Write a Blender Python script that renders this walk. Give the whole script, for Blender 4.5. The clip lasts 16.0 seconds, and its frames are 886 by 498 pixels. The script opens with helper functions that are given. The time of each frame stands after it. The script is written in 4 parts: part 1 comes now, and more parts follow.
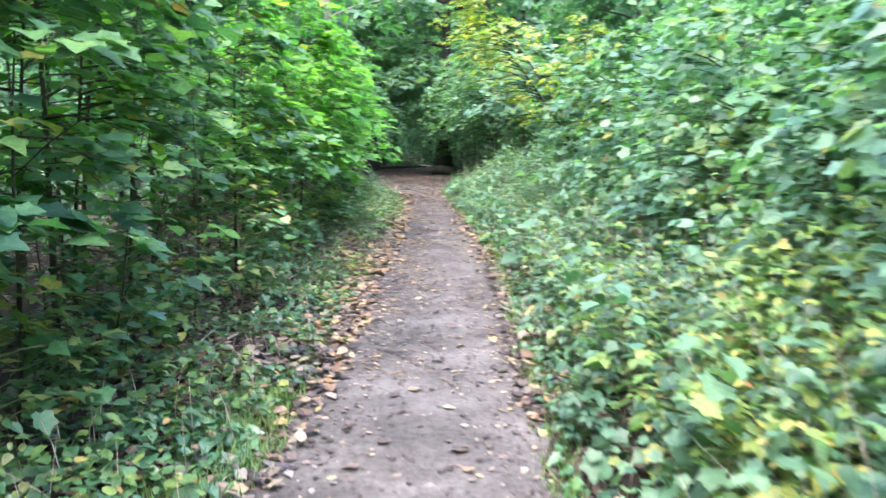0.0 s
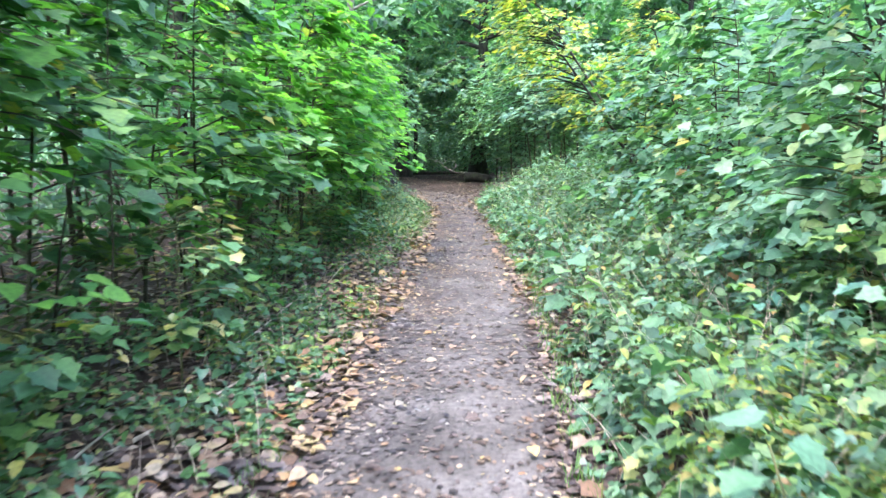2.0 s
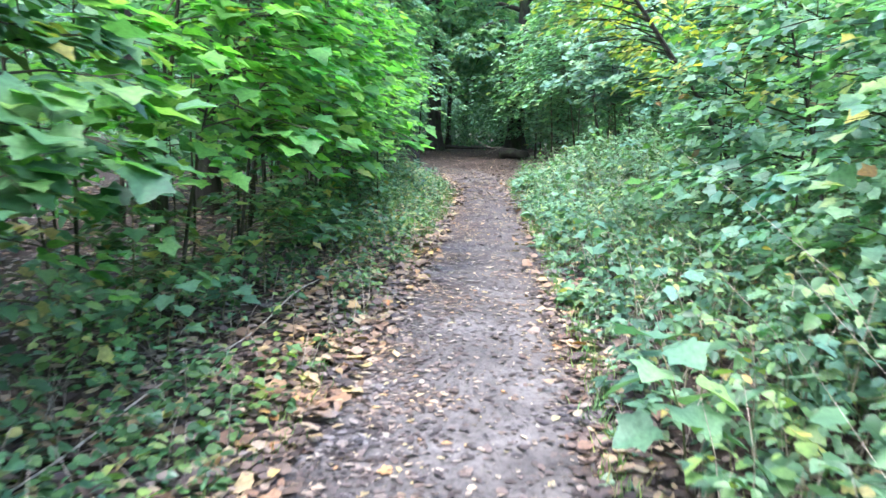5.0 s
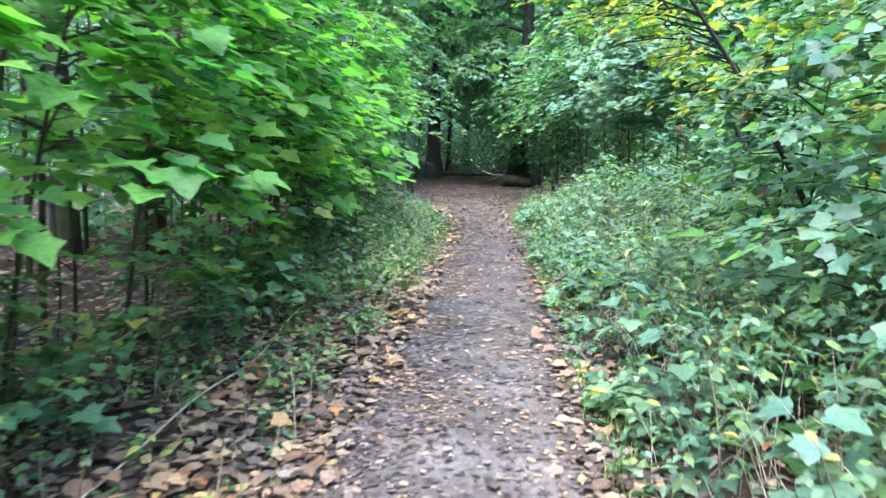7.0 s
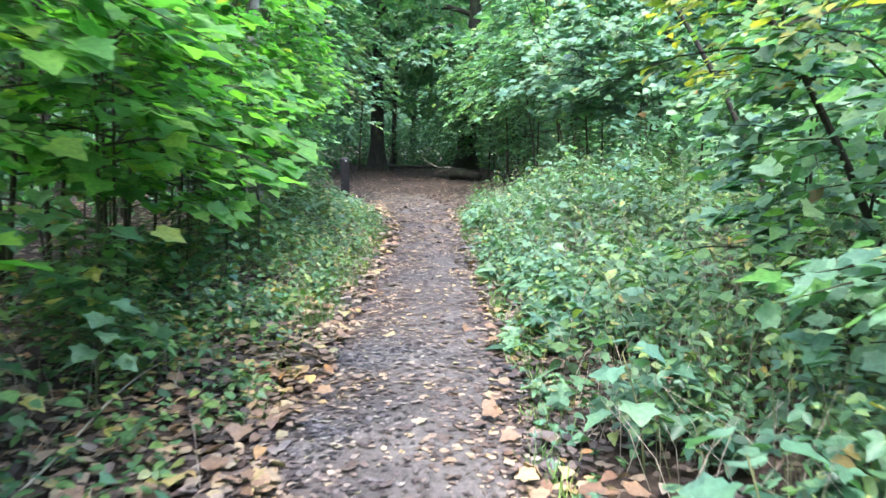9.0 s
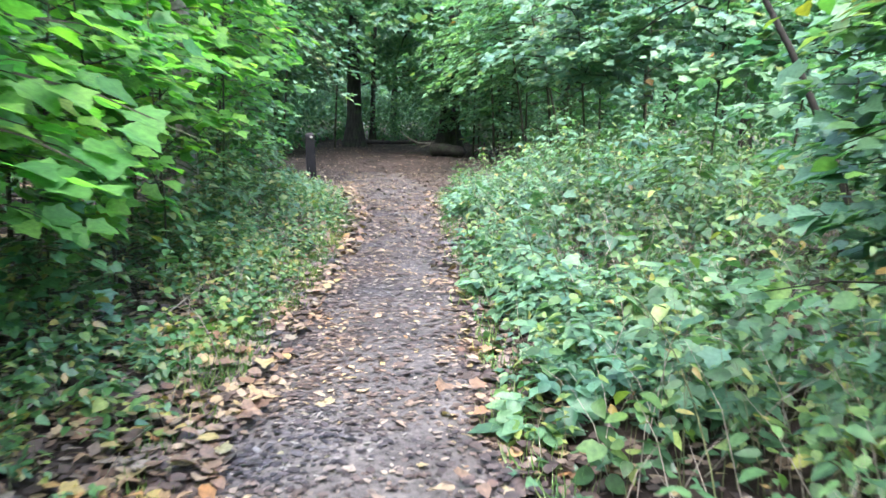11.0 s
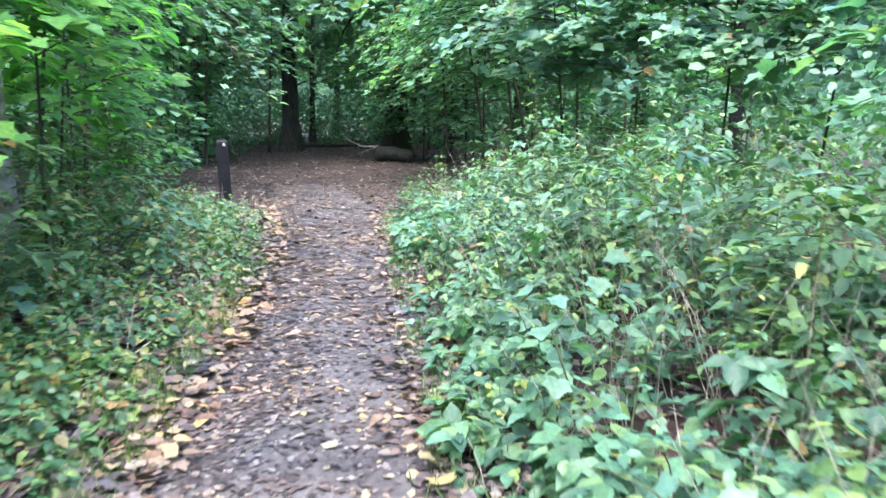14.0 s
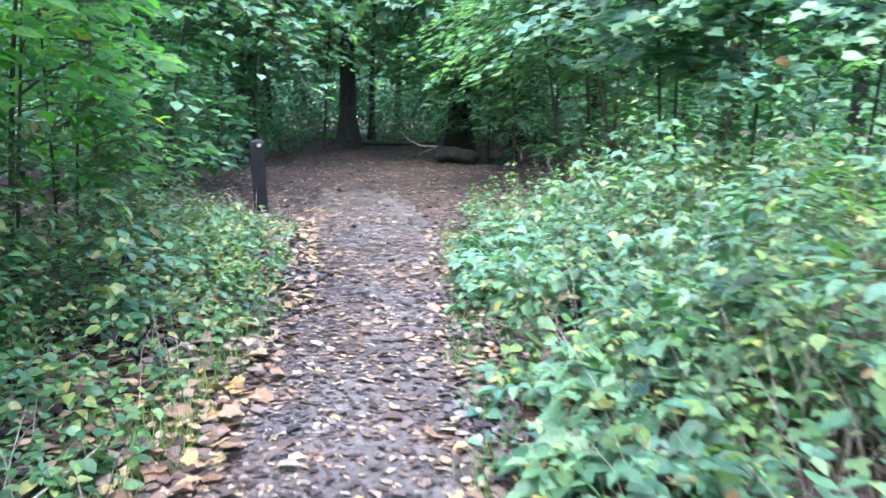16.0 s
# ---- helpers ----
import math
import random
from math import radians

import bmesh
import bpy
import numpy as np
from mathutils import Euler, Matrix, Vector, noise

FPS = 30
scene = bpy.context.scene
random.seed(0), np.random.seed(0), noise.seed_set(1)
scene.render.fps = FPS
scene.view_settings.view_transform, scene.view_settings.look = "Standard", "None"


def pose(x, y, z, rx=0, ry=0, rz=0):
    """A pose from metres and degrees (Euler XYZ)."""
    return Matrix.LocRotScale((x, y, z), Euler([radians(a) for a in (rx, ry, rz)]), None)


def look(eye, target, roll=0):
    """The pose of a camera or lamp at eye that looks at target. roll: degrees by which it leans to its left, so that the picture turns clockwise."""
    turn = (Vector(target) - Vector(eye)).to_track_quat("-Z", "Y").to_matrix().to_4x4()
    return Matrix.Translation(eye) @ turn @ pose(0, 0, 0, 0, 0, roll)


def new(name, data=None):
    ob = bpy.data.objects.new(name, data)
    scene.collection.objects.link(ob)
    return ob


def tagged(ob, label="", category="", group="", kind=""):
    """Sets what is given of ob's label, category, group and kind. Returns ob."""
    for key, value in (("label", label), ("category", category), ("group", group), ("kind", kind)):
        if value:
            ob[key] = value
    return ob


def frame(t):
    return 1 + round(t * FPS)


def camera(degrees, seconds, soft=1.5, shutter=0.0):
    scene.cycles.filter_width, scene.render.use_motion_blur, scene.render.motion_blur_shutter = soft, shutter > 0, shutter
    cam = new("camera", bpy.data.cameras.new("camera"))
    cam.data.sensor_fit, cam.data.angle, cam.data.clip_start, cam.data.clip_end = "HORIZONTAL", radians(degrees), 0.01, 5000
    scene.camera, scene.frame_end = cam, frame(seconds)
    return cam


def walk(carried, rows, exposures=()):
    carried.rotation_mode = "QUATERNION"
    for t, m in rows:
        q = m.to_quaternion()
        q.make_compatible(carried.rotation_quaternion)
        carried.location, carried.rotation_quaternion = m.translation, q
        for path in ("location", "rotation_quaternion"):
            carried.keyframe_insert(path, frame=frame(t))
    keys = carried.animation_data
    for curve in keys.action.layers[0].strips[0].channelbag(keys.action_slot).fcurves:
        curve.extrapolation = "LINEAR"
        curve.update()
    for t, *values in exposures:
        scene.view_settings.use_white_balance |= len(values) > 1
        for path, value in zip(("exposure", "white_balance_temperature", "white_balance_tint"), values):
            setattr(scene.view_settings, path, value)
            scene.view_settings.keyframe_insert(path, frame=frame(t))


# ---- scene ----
cam = camera(61.0, 16.0, 1.5, 0.7)
METRES, EYE, TILT, LEAN, TURN = 15.8, 1.5, -7.9, 0.0, 0.0
ROWS = [
    (0.0, 0.0, 0.0, 0.0, 0.0, -0.0, 0.0),
    (0.5, 0.0004, 0.0319, 0.0039, 2.59, 0.15, -1.17),
    (1.0, 0.0023, 0.0592, 0.0078, 1.12, -0.14, 0.34),
    (1.5, 0.004, 0.0901, 0.0129, 2.58, 0.08, 0.03),
    (2.0, 0.005, 0.122, 0.0179, 2.61, 0.38, -1.04),
    (2.5, 0.0081, 0.1519, 0.0215, 2.01, 0.49, -0.26),
    (3.0, 0.0101, 0.1833, 0.0254, 3.93, -1.63, -0.65),
    (5.5, 0.0117, 0.3432, 0.0491, 5.61, -1.77, -3.15),
    (6.0, 0.0093, 0.3733, 0.0546, 4.96, -0.34, -4.64),
    (6.5, 0.0101, 0.4048, 0.0578, 5.71, 0.76, -2.61),
    (7.0, 0.0088, 0.4362, 0.0611, 5.55, 0.14, -2.88),
    (7.5, 0.0097, 0.4663, 0.0654, 2.63, 0.47, -2.3),
    (8.0, 0.0105, 0.4973, 0.069, 3.37, 0.17, -2.03),
    (8.5, 0.0093, 0.5296, 0.0745, 2.08, 0.13, -2.75),
    (9.0, 0.0109, 0.5609, 0.0769, 1.78, -0.31, -2.03),
    (11.5, 0.0142, 0.7123, 0.0955, 0.61, -3.85, -1.57),
    (12.0, 0.0142, 0.7419, 0.0987, 2.19, -5.67, -1.69),
    (12.5, 0.0124, 0.7723, 0.1054, 0.85, -5.6, -1.98),
    (13.0, 0.0118, 0.8041, 0.1099, 1.05, -4.45, -0.97),
    (13.5, 0.0096, 0.836, 0.1148, 0.43, -3.11, -1.4),
    (14.0, 0.0119, 0.8665, 0.1189, -3.26, -2.21, -0.43),
    (14.5, 0.0129, 0.8964, 0.1236, -1.6, -3.57, -1.07),
    (15.0, 0.0124, 0.928, 0.129, -1.05, -3.08, -1.65),
    (15.5, 0.0128, 0.959, 0.1334, -0.54, -2.14, -0.92),
    (16.0, 0.0099, 0.9891, 0.137, 1.29, -2.51, -1.77),
]
walk(cam, [(t, pose(0, 0, EYE, TILT, LEAN, TURN) @ pose(METRES * x, METRES * y, METRES * z, 90 + pitch, roll, yaw)) for t, x, y, z, yaw, pitch, roll in ROWS], [(0.0, 3.05, 6100, 16), (3.0, 3.06, 5800, 16), (5.5, 3.11, 5750, 14), (6.5, 3.01, 5750, 14), (9.0, 3.06, 6000, 14), (11.5, 3.08, 6000, 15), (12.5, 3.05, 5900, 16), (13.5, 3.08, 5750, 17), (16.0, 3.2, 5500, 17)])

# ---- world, sun ----
world = bpy.data.worlds.new("world")
scene.world = world
world.use_nodes = True
wn, wl = world.node_tree.nodes, world.node_tree.links
sky = wn.new("ShaderNodeTexSky")
sky.sky_type = "NISHITA"
sky.sun_disc = False
sky.sun_elevation, sky.sun_rotation = radians(72), radians(200)
sky.air_density, sky.dust_density, sky.ozone_density = 1.0, 4.0, 1.0
wn["Background"].inputs["Strength"].default_value = 0.15
wl.new(sky.outputs["Color"], wn["Background"].inputs["Color"])
sun = new("sun", bpy.data.lights.new("sun", "SUN"))
sun.data.energy, sun.data.angle, sun.data.color = 0.9, radians(70), (1.0, 0.96, 0.9)
sun.matrix_world = look((0, 0, 30), (4.5, 7, 5))


# ---- materials ----
def mat_base(name):
    m = bpy.data.materials.new(name)
    m.use_nodes = True
    nt = m.node_tree
    return m, nt, nt.nodes["Principled BSDF"], nt.nodes["Material Output"]


def add_noise(nt, scale, detail=4.0, rough=0.6):
    co = nt.nodes.new("ShaderNodeNewGeometry")
    n = nt.nodes.new("ShaderNodeTexNoise")
    n.inputs["Scale"].default_value = scale
    n.inputs["Detail"].default_value = detail
    n.inputs["Roughness"].default_value = rough
    nt.links.new(co.outputs["Position"], n.inputs["Vector"])
    return n


def add_ramp(nt, src, stops):
    r = nt.nodes.new("ShaderNodeValToRGB")
    els = r.color_ramp.elements
    while len(els) > 1:
        els.remove(els[-1])
    els[0].position, els[0].color = stops[0][0], (*stops[0][1], 1)
    for pos, col in stops[1:]:
        e = els.new(pos)
        e.color = (*col, 1)
    nt.links.new(src, r.inputs["Fac"])
    return r


def mixed(nt, a, b, fac, kind="MIX"):
    m = nt.nodes.new("ShaderNodeMix")
    m.data_type, m.blend_type = "RGBA", kind
    for sock, val in ((0, fac), (6, a), (7, b)):
        if isinstance(val, (int, float)):
            m.inputs[sock].default_value = val
        elif isinstance(val, tuple):
            m.inputs[sock].default_value = (*val, 1)
        else:
            nt.links.new(val, m.inputs[sock])
    return m.outputs[2]


def bumped(nt, bsdf, height, strength, distance):
    b = nt.nodes.new("ShaderNodeBump")
    b.inputs["Strength"].default_value = strength
    b.inputs["Distance"].default_value = distance
    nt.links.new(height, b.inputs["Height"])
    nt.links.new(b.outputs["Normal"], bsdf.inputs["Normal"])


def leaf_material(name, stops, rough=0.42, through_light=0.42, spec=0.6, single=False):
    """Leaf skin: each leaf its own tone, blotches on it, some light coming through."""
    m, nt, bsdf, out = mat_base(name)
    if single:
        rnd = nt.nodes.new("ShaderNodeObjectInfo").outputs["Random"]
    else:
        rnd = nt.nodes.new("ShaderNodeNewGeometry").outputs["Random Per Island"]
    ramp = add_ramp(nt, rnd, stops)
    blotch = add_noise(nt, 45.0, 3.0)
    tone = add_ramp(nt, blotch.outputs["Fac"], [(0.3, (0.65, 0.68, 0.66)), (0.7, (1.2, 1.16, 1.14))])
    drift = add_noise(nt, 1.4, 3.0)
    wide = add_ramp(nt, drift.outputs["Fac"], [(0.3, (0.66, 0.8, 1.0)), (0.7, (1.36, 1.18, 0.85))])
    col = mixed(nt, mixed(nt, ramp.outputs["Color"], tone.outputs["Color"], 1.0, "MULTIPLY"), wide.outputs["Color"], 1.0, "MULTIPLY")
    nt.links.new(col, bsdf.inputs["Base Color"])
    bsdf.inputs["Roughness"].default_value = rough
    bsdf.inputs["Specular IOR Level"].default_value = spec
    bumped(nt, bsdf, blotch.outputs["Fac"], 0.35, 0.004)
    if through_light > 0:
        tr = nt.nodes.new("ShaderNodeBsdfTranslucent")
        warm = mixed(nt, col, (1.15, 1.45, 0.6), 1.0, "MULTIPLY")
        nt.links.new(warm, tr.inputs["Color"])
        mx = nt.nodes.new("ShaderNodeMixShader")
        mx.inputs[0].default_value = through_light
        nt.links.new(bsdf.outputs[0], mx.inputs[1])
        nt.links.new(tr.outputs[0], mx.inputs[2])
        nt.links.new(mx.outputs[0], out.inputs["Surface"])
    return m


def soil_material(name, cols, scale, rough=0.9, bump=0.02):
    m, nt, bsdf, out = mat_base(name)
    big, fine = add_noise(nt, scale, 5.0), add_noise(nt, scale * 18, 6.0, 0.7)
    a = add_ramp(nt, big.outputs["Fac"], [(0.3, cols[0]), (0.52, cols[1]), (0.72, cols[2])])
    b = add_ramp(nt, fine.outputs["Fac"], [(0.32, (0.45, 0.43, 0.42)), (0.5, (0.95, 0.95, 0.95)), (0.72, (1.35, 1.32, 1.3))])
    nt.links.new(mixed(nt, a.outputs["Color"], b.outputs["Color"], 1.0, "MULTIPLY"), bsdf.inputs["Base Color"])
    bsdf.inputs["Roughness"].default_value = rough
    bsdf.inputs["Specular IOR Level"].default_value = 0.25
    bumped(nt, bsdf, fine.outputs["Fac"], 0.8, bump)
    return m


def bark_material(name, dark, light, stretch=(14, 14, 2.5), rough=0.85):
    m, nt, bsdf, out = mat_base(name)
    geo = nt.nodes.new("ShaderNodeNewGeometry")
    mp = nt.nodes.new("ShaderNodeMapping")
    mp.inputs["Scale"].default_value = stretch
    nt.links.new(geo.outputs["Position"], mp.inputs["Vector"])
    n = nt.nodes.new("ShaderNodeTexNoise")
    n.inputs["Scale"].default_value, n.inputs["Detail"].default_value, n.inputs["Roughness"].default_value = 1.0, 6.0, 0.65
    nt.links.new(mp.outputs["Vector"], n.inputs["Vector"])
    ramp = add_ramp(nt, n.outputs["Fac"], [(0.32, dark), (0.66, light)])
    moss = add_noise(nt, 2.2, 3.0)
    mk = add_ramp(nt, moss.outputs["Fac"], [(0.52, (0, 0, 0)), (0.7, (0.6, 0.6, 0.6))])
    col = mixed(nt, ramp.outputs["Color"], (0.05, 0.075, 0.03), mk.outputs["Color"])
    nt.links.new(col, bsdf.inputs["Base Color"])
    bsdf.inputs["Roughness"].default_value = rough
    bsdf.inputs["Specular IOR Level"].default_value = 0.2
    bumped(nt, bsdf, n.outputs["Fac"], 0.9, 0.02)
    return m


YEL, BRN = (0.36, 0.32, 0.07), (0.22, 0.12, 0.05)
M_MAPLE = leaf_material("maple_leaf", [(0.0, (0.042, 0.12, 0.062)), (0.3, (0.068, 0.18, 0.085)), (0.65, (0.1, 0.235, 0.098)), (0.93, (0.15, 0.3, 0.1)), (0.992, YEL), (1.0, BRN)], 0.5, 0.4, 0.4)
M_LIME = leaf_material("lime_leaf", [(0.0, (0.066, 0.2, 0.055)), (0.4, (0.1, 0.275, 0.06)), (0.75, (0.15, 0.36, 0.07)), (0.97, (0.22, 0.42, 0.08)), (1.0, YEL)], 0.5, 0.58, 0.35)
M_COOL = leaf_material("cool_leaf", [(0.0, (0.07, 0.165, 0.11)), (0.5, (0.118, 0.25, 0.165)), (0.9, (0.175, 0.325, 0.205)), (0.994, (0.22, 0.29, 0.12)), (1.0, BRN)], 0.47, 0.44, 0.48)
M_YELLOW = leaf_material("yellowing_leaf", [(0.0, (0.085, 0.245, 0.08)), (0.35, (0.14, 0.24, 0.05)), (0.65, (0.28, 0.32, 0.06)), (1.0, (0.45, 0.4, 0.08))], 0.5, 0.45)
M_HERB = leaf_material("herb_leaf", [(0.0, (0.022, 0.062, 0.026)), (0.35, (0.044, 0.112, 0.045)), (0.65, (0.08, 0.168, 0.058)), (0.86, (0.135, 0.235, 0.075)), (0.965, (0.2, 0.275, 0.085)), (0.99, (0.3, 0.29, 0.1)), (1.0, BRN)], 0.5, 0.3, 0.38)
M_VERGE = leaf_material("verge_leaf", [(0.0, (0.04, 0.12, 0.05)), (0.4, (0.075, 0.2, 0.075)), (0.65, (0.12, 0.225, 0.08)), (0.86, (0.21, 0.265, 0.09)), (0.96, (0.31, 0.28, 0.095)), (1.0, (0.28, 0.19, 0.09))], 0.42, 0.3, 0.6)
M_YELLOWHERB = leaf_material("yellowing_herb_leaf", [(0.0, (0.06, 0.15, 0.05)), (0.4, (0.11, 0.21, 0.06)), (0.8, (0.17, 0.26, 0.07)), (0.96, (0.28, 0.29, 0.09)), (1.0, BRN)], 0.5, 0.36, 0.35)
# bramble of the near bed: its overshadowing is put into these darker greens
M_SHADED_BRAMBLE = leaf_material("shaded_bramble_leaf", [(0.0, (0.024, 0.066, 0.038)), (0.45, (0.05, 0.125, 0.07)), (0.85, (0.095, 0.195, 0.11)), (0.965, (0.16, 0.25, 0.1)), (0.99, (0.28, 0.28, 0.09)), (1.0, BRN)], 0.48, 0.28, 0.42)
M_RASPBERRY = leaf_material("raspberry_leaf", [(0.0, (0.036, 0.095, 0.056)), (0.5, (0.078, 0.185, 0.105)), (0.88, (0.135, 0.275, 0.155)), (0.97, (0.19, 0.29, 0.115)), (0.99, (0.28, 0.28, 0.1)), (1.0, BRN)], 0.46, 0.3, 0.45)
M_IVY = leaf_material("ivy_leaf", [(0.0, (0.03, 0.088, 0.046)), (0.5, (0.055, 0.145, 0.075)), (0.92, (0.1, 0.21, 0.1)), (0.985, (0.2, 0.22, 0.06)), (1.0, BRN)], 0.36, 0.2)
M_GRASS = leaf_material("grass_blade", [(0.0, (0.07, 0.165, 0.045)), (0.6, (0.13, 0.25, 0.07)), (1.0, (0.27, 0.29, 0.13))], 0.55, 0.3)
M_FAR = leaf_material("wood_leaf", [(0.0, (0.054, 0.15, 0.085)), (0.5, (0.085, 0.215, 0.115)), (0.9, (0.12, 0.27, 0.135)), (1.0, (0.16, 0.3, 0.12))], 0.5, 0.38)
LITTER = [(0.0, (0.03, 0.022, 0.021)), (0.36, (0.062, 0.046, 0.043)), (0.64, (0.108, 0.082, 0.075)), (0.84, (0.185, 0.15, 0.134)), (0.955, (0.29, 0.24, 0.19)), (0.99, (0.27, 0.22, 0.11)), (1.0, (0.25, 0.13, 0.065))]
M_LITTER = leaf_material("dry_leaf", LITTER, 0.6, 0.1, 0.35)
M_FALLEN = leaf_material("fallen_leaf_skin", [(0.0, (0.05, 0.036, 0.032)), (0.4, (0.11, 0.078, 0.066)), (0.7, (0.2, 0.15, 0.12)), (0.88, (0.29, 0.235, 0.17)), (0.97, (0.31, 0.26, 0.13)), (1.0, (0.26, 0.13, 0.06))], 0.55, 0.1, 0.4, True)
M_AUTUMN = leaf_material("autumn_leaf", [(0.0, (0.1, 0.06, 0.045)), (0.35, (0.17, 0.11, 0.075)), (0.62, (0.23, 0.17, 0.125)), (0.82, (0.29, 0.235, 0.15)), (0.94, (0.29, 0.24, 0.1)), (1.0, (0.25, 0.115, 0.05))], 0.55, 0.12, 0.4)
M_BIGLEAF = leaf_material("broad_leaf_skin", [(0.0, (0.06, 0.15, 0.095)), (0.5, (0.095, 0.21, 0.14)), (0.85, (0.125, 0.245, 0.165)), (1.0, (0.15, 0.28, 0.13))], 0.55, 0.3, 0.5, True)
SINGLE = {
    "maple_leaf": leaf_material("single_maple_leaf", [(0.0, (0.042, 0.12, 0.062)), (0.3, (0.068, 0.18, 0.085)), (0.65, (0.1, 0.235, 0.098)), (0.93, (0.15, 0.3, 0.1)), (1.0, (0.19, 0.32, 0.1))], 0.5, 0.4, 0.4, single=True),
    "lime_leaf": leaf_material("single_lime_leaf", [(0.0, (0.066, 0.2, 0.055)), (0.4, (0.1, 0.275, 0.06)), (0.75, (0.15, 0.36, 0.07)), (0.97, (0.2, 0.4, 0.08)), (1.0, (0.24, 0.4, 0.09))], 0.5, 0.58, 0.35, single=True),
    "cool_leaf": leaf_material("single_cool_leaf", [(0.0, (0.07, 0.165, 0.11)), (0.5, (0.118, 0.25, 0.165)), (0.9, (0.175, 0.325, 0.205)), (0.994, (0.22, 0.29, 0.12)), (1.0, BRN)], 0.47, 0.44, 0.48, single=True),
}
M_SOIL = soil_material("woodland_soil", [(0.018, 0.013, 0.01), (0.038, 0.027, 0.021), (0.065, 0.047, 0.037)], 1.6)
M_PATH = soil_material("trodden_earth", [(0.044, 0.04, 0.038), (0.084, 0.077, 0.073), (0.14, 0.131, 0.126)], 1.5, 0.8, 0.014)
M_STEM = bark_material("young_bark", (0.018, 0.02, 0.012), (0.06, 0.055, 0.035), (30, 30, 8))
M_GREENSTEM = bark_material("herb_stem", (0.05, 0.08, 0.03), (0.16, 0.16, 0.08), (40, 40, 10))
M_BARK = bark_material("old_bark", (0.016, 0.0145, 0.012), (0.052, 0.047, 0.039))
M_PALE = bark_material("pale_bark", (0.12, 0.11, 0.09), (0.36, 0.34, 0.29), (6, 6, 9))
M_DEAD = bark_material("dead_wood", (0.16, 0.14, 0.11), (0.42, 0.38, 0.31), (20, 20, 20))
M_CUT = bark_material("weathered_cut_wood", (0.012, 0.011, 0.009), (0.034, 0.03, 0.025), (8, 30, 30))
M_POST = soil_material("tarred_post_wood", [(0.004, 0.004, 0.005), (0.008, 0.008, 0.009), (0.014, 0.013, 0.014)], 9.0, 0.6, 0.004)
M_DISC = soil_material("pale_disc_paint", [(0.25, 0.25, 0.23), (0.34, 0.34, 0.31), (0.42, 0.42, 0.39)], 30.0, 0.5, 0.001)
M_BACK = soil_material("distant_woods", [(0.03, 0.07, 0.035), (0.05, 0.11, 0.055), (0.07, 0.15, 0.07)], 0.5, 1.0, 0.1)


# ---- mesh tools ----
def fan(outline, hub):
    """A blade with the hub joined to each side of its outline; folded at the midrib, tip bent down."""
    pts = [hub] + list(outline)
    n = len(outline)
    v = np.array([(x, y, 0.22 * abs(x) - 0.22 * max(y, 0) ** 2) for x, y in pts])
    f = np.array([(0, 1 + i, 1 + (i + 1) % n) for i in range(n)])
    return v, f


def mirrored(right, tip=(0, 1)):
    return [(0, 0)] + right + [tip] + [(-x, y) for x, y in reversed(right)]


def joined(blades):
    vs, fs, k = [], [], 0
    for v, f in blades:
        vs.append(v)
        fs.append(f + k)
        k += len(v)
    return np.concatenate(vs), np.concatenate(fs)


def turned(blade, deg, scale, shift):
    v, f = blade
    a = radians(deg)
    r = np.array([[math.cos(a), -math.sin(a), 0], [math.sin(a), math.cos(a), 0], [0, 0, 1]])
    return v @ r.T * scale + np.array(shift), f


MAPLE = fan(mirrored([(0.24, -0.07), (0.5, 0.06), (0.44, 0.3), (0.6, 0.56), (0.31, 0.68)]), (0, 0.36))
BROAD = fan(mirrored([(0.1, -0.06), (0.26, -0.05), (0.36, 0.0), (0.52, 0.04), (0.48, 0.14), (0.44, 0.25), (0.5, 0.34), (0.55, 0.44), (0.63, 0.58), (0.52, 0.6), (0.4, 0.62), (0.31, 0.68), (0.25, 0.8), (0.13, 0.91)]), (0, 0.34))
OVATE = fan(mirrored([(0.24, 0.08), (0.37, 0.34), (0.3, 0.66)]), (0, 0.45))
LANCE = fan(mirrored([(0.2, 0.18), (0.2, 0.6)]), (0, 0.4))
IVY = fan(mirrored([(0.28, -0.08), (0.46, 0.14), (0.3, 0.55)]), (0, 0.32))
TRIPLE = joined([turned(LANCE, 0, 0.62, (0, 0.38, 0)), turned(LANCE, 75, 0.5, (0, 0.36, 0)), turned(LANCE, -75, 0.5, (0, 0.36, 0))])
DIAMOND = (np.array([(0, 0, 0), (0.36, 0.45, 0.06), (0, 1, -0.15), (-0.36, 0.45, 0.06)]), np.array([(0, 1, 2), (0, 2, 3)]))
SPRAY = joined([turned(DIAMOND, a, s, (0, 0.1, z)) for a, s, z in ((0, 0.75, 0), (62, 0.62, -0.05), (-58, 0.66, 0.04), (150, 0.45, 0.05))])
LEAFLET = (np.array([(0, 0, 0), (0.3, 0.26, 0.07), (0.29, 0.62, 0.05), (0, 1, -0.16), (-0.29, 0.62, 0.05), (-0.3, 0.26, 0.07)]), np.array([(0, 1, 2), (0, 2, 3), (0, 3, 4), (0, 4, 5)]))
TRIO = joined([turned(LEAFLET, a, k, (0, 0.36, 0)) for a, k in ((0, 0.64), (82, 0.52), (-82, 0.52))])
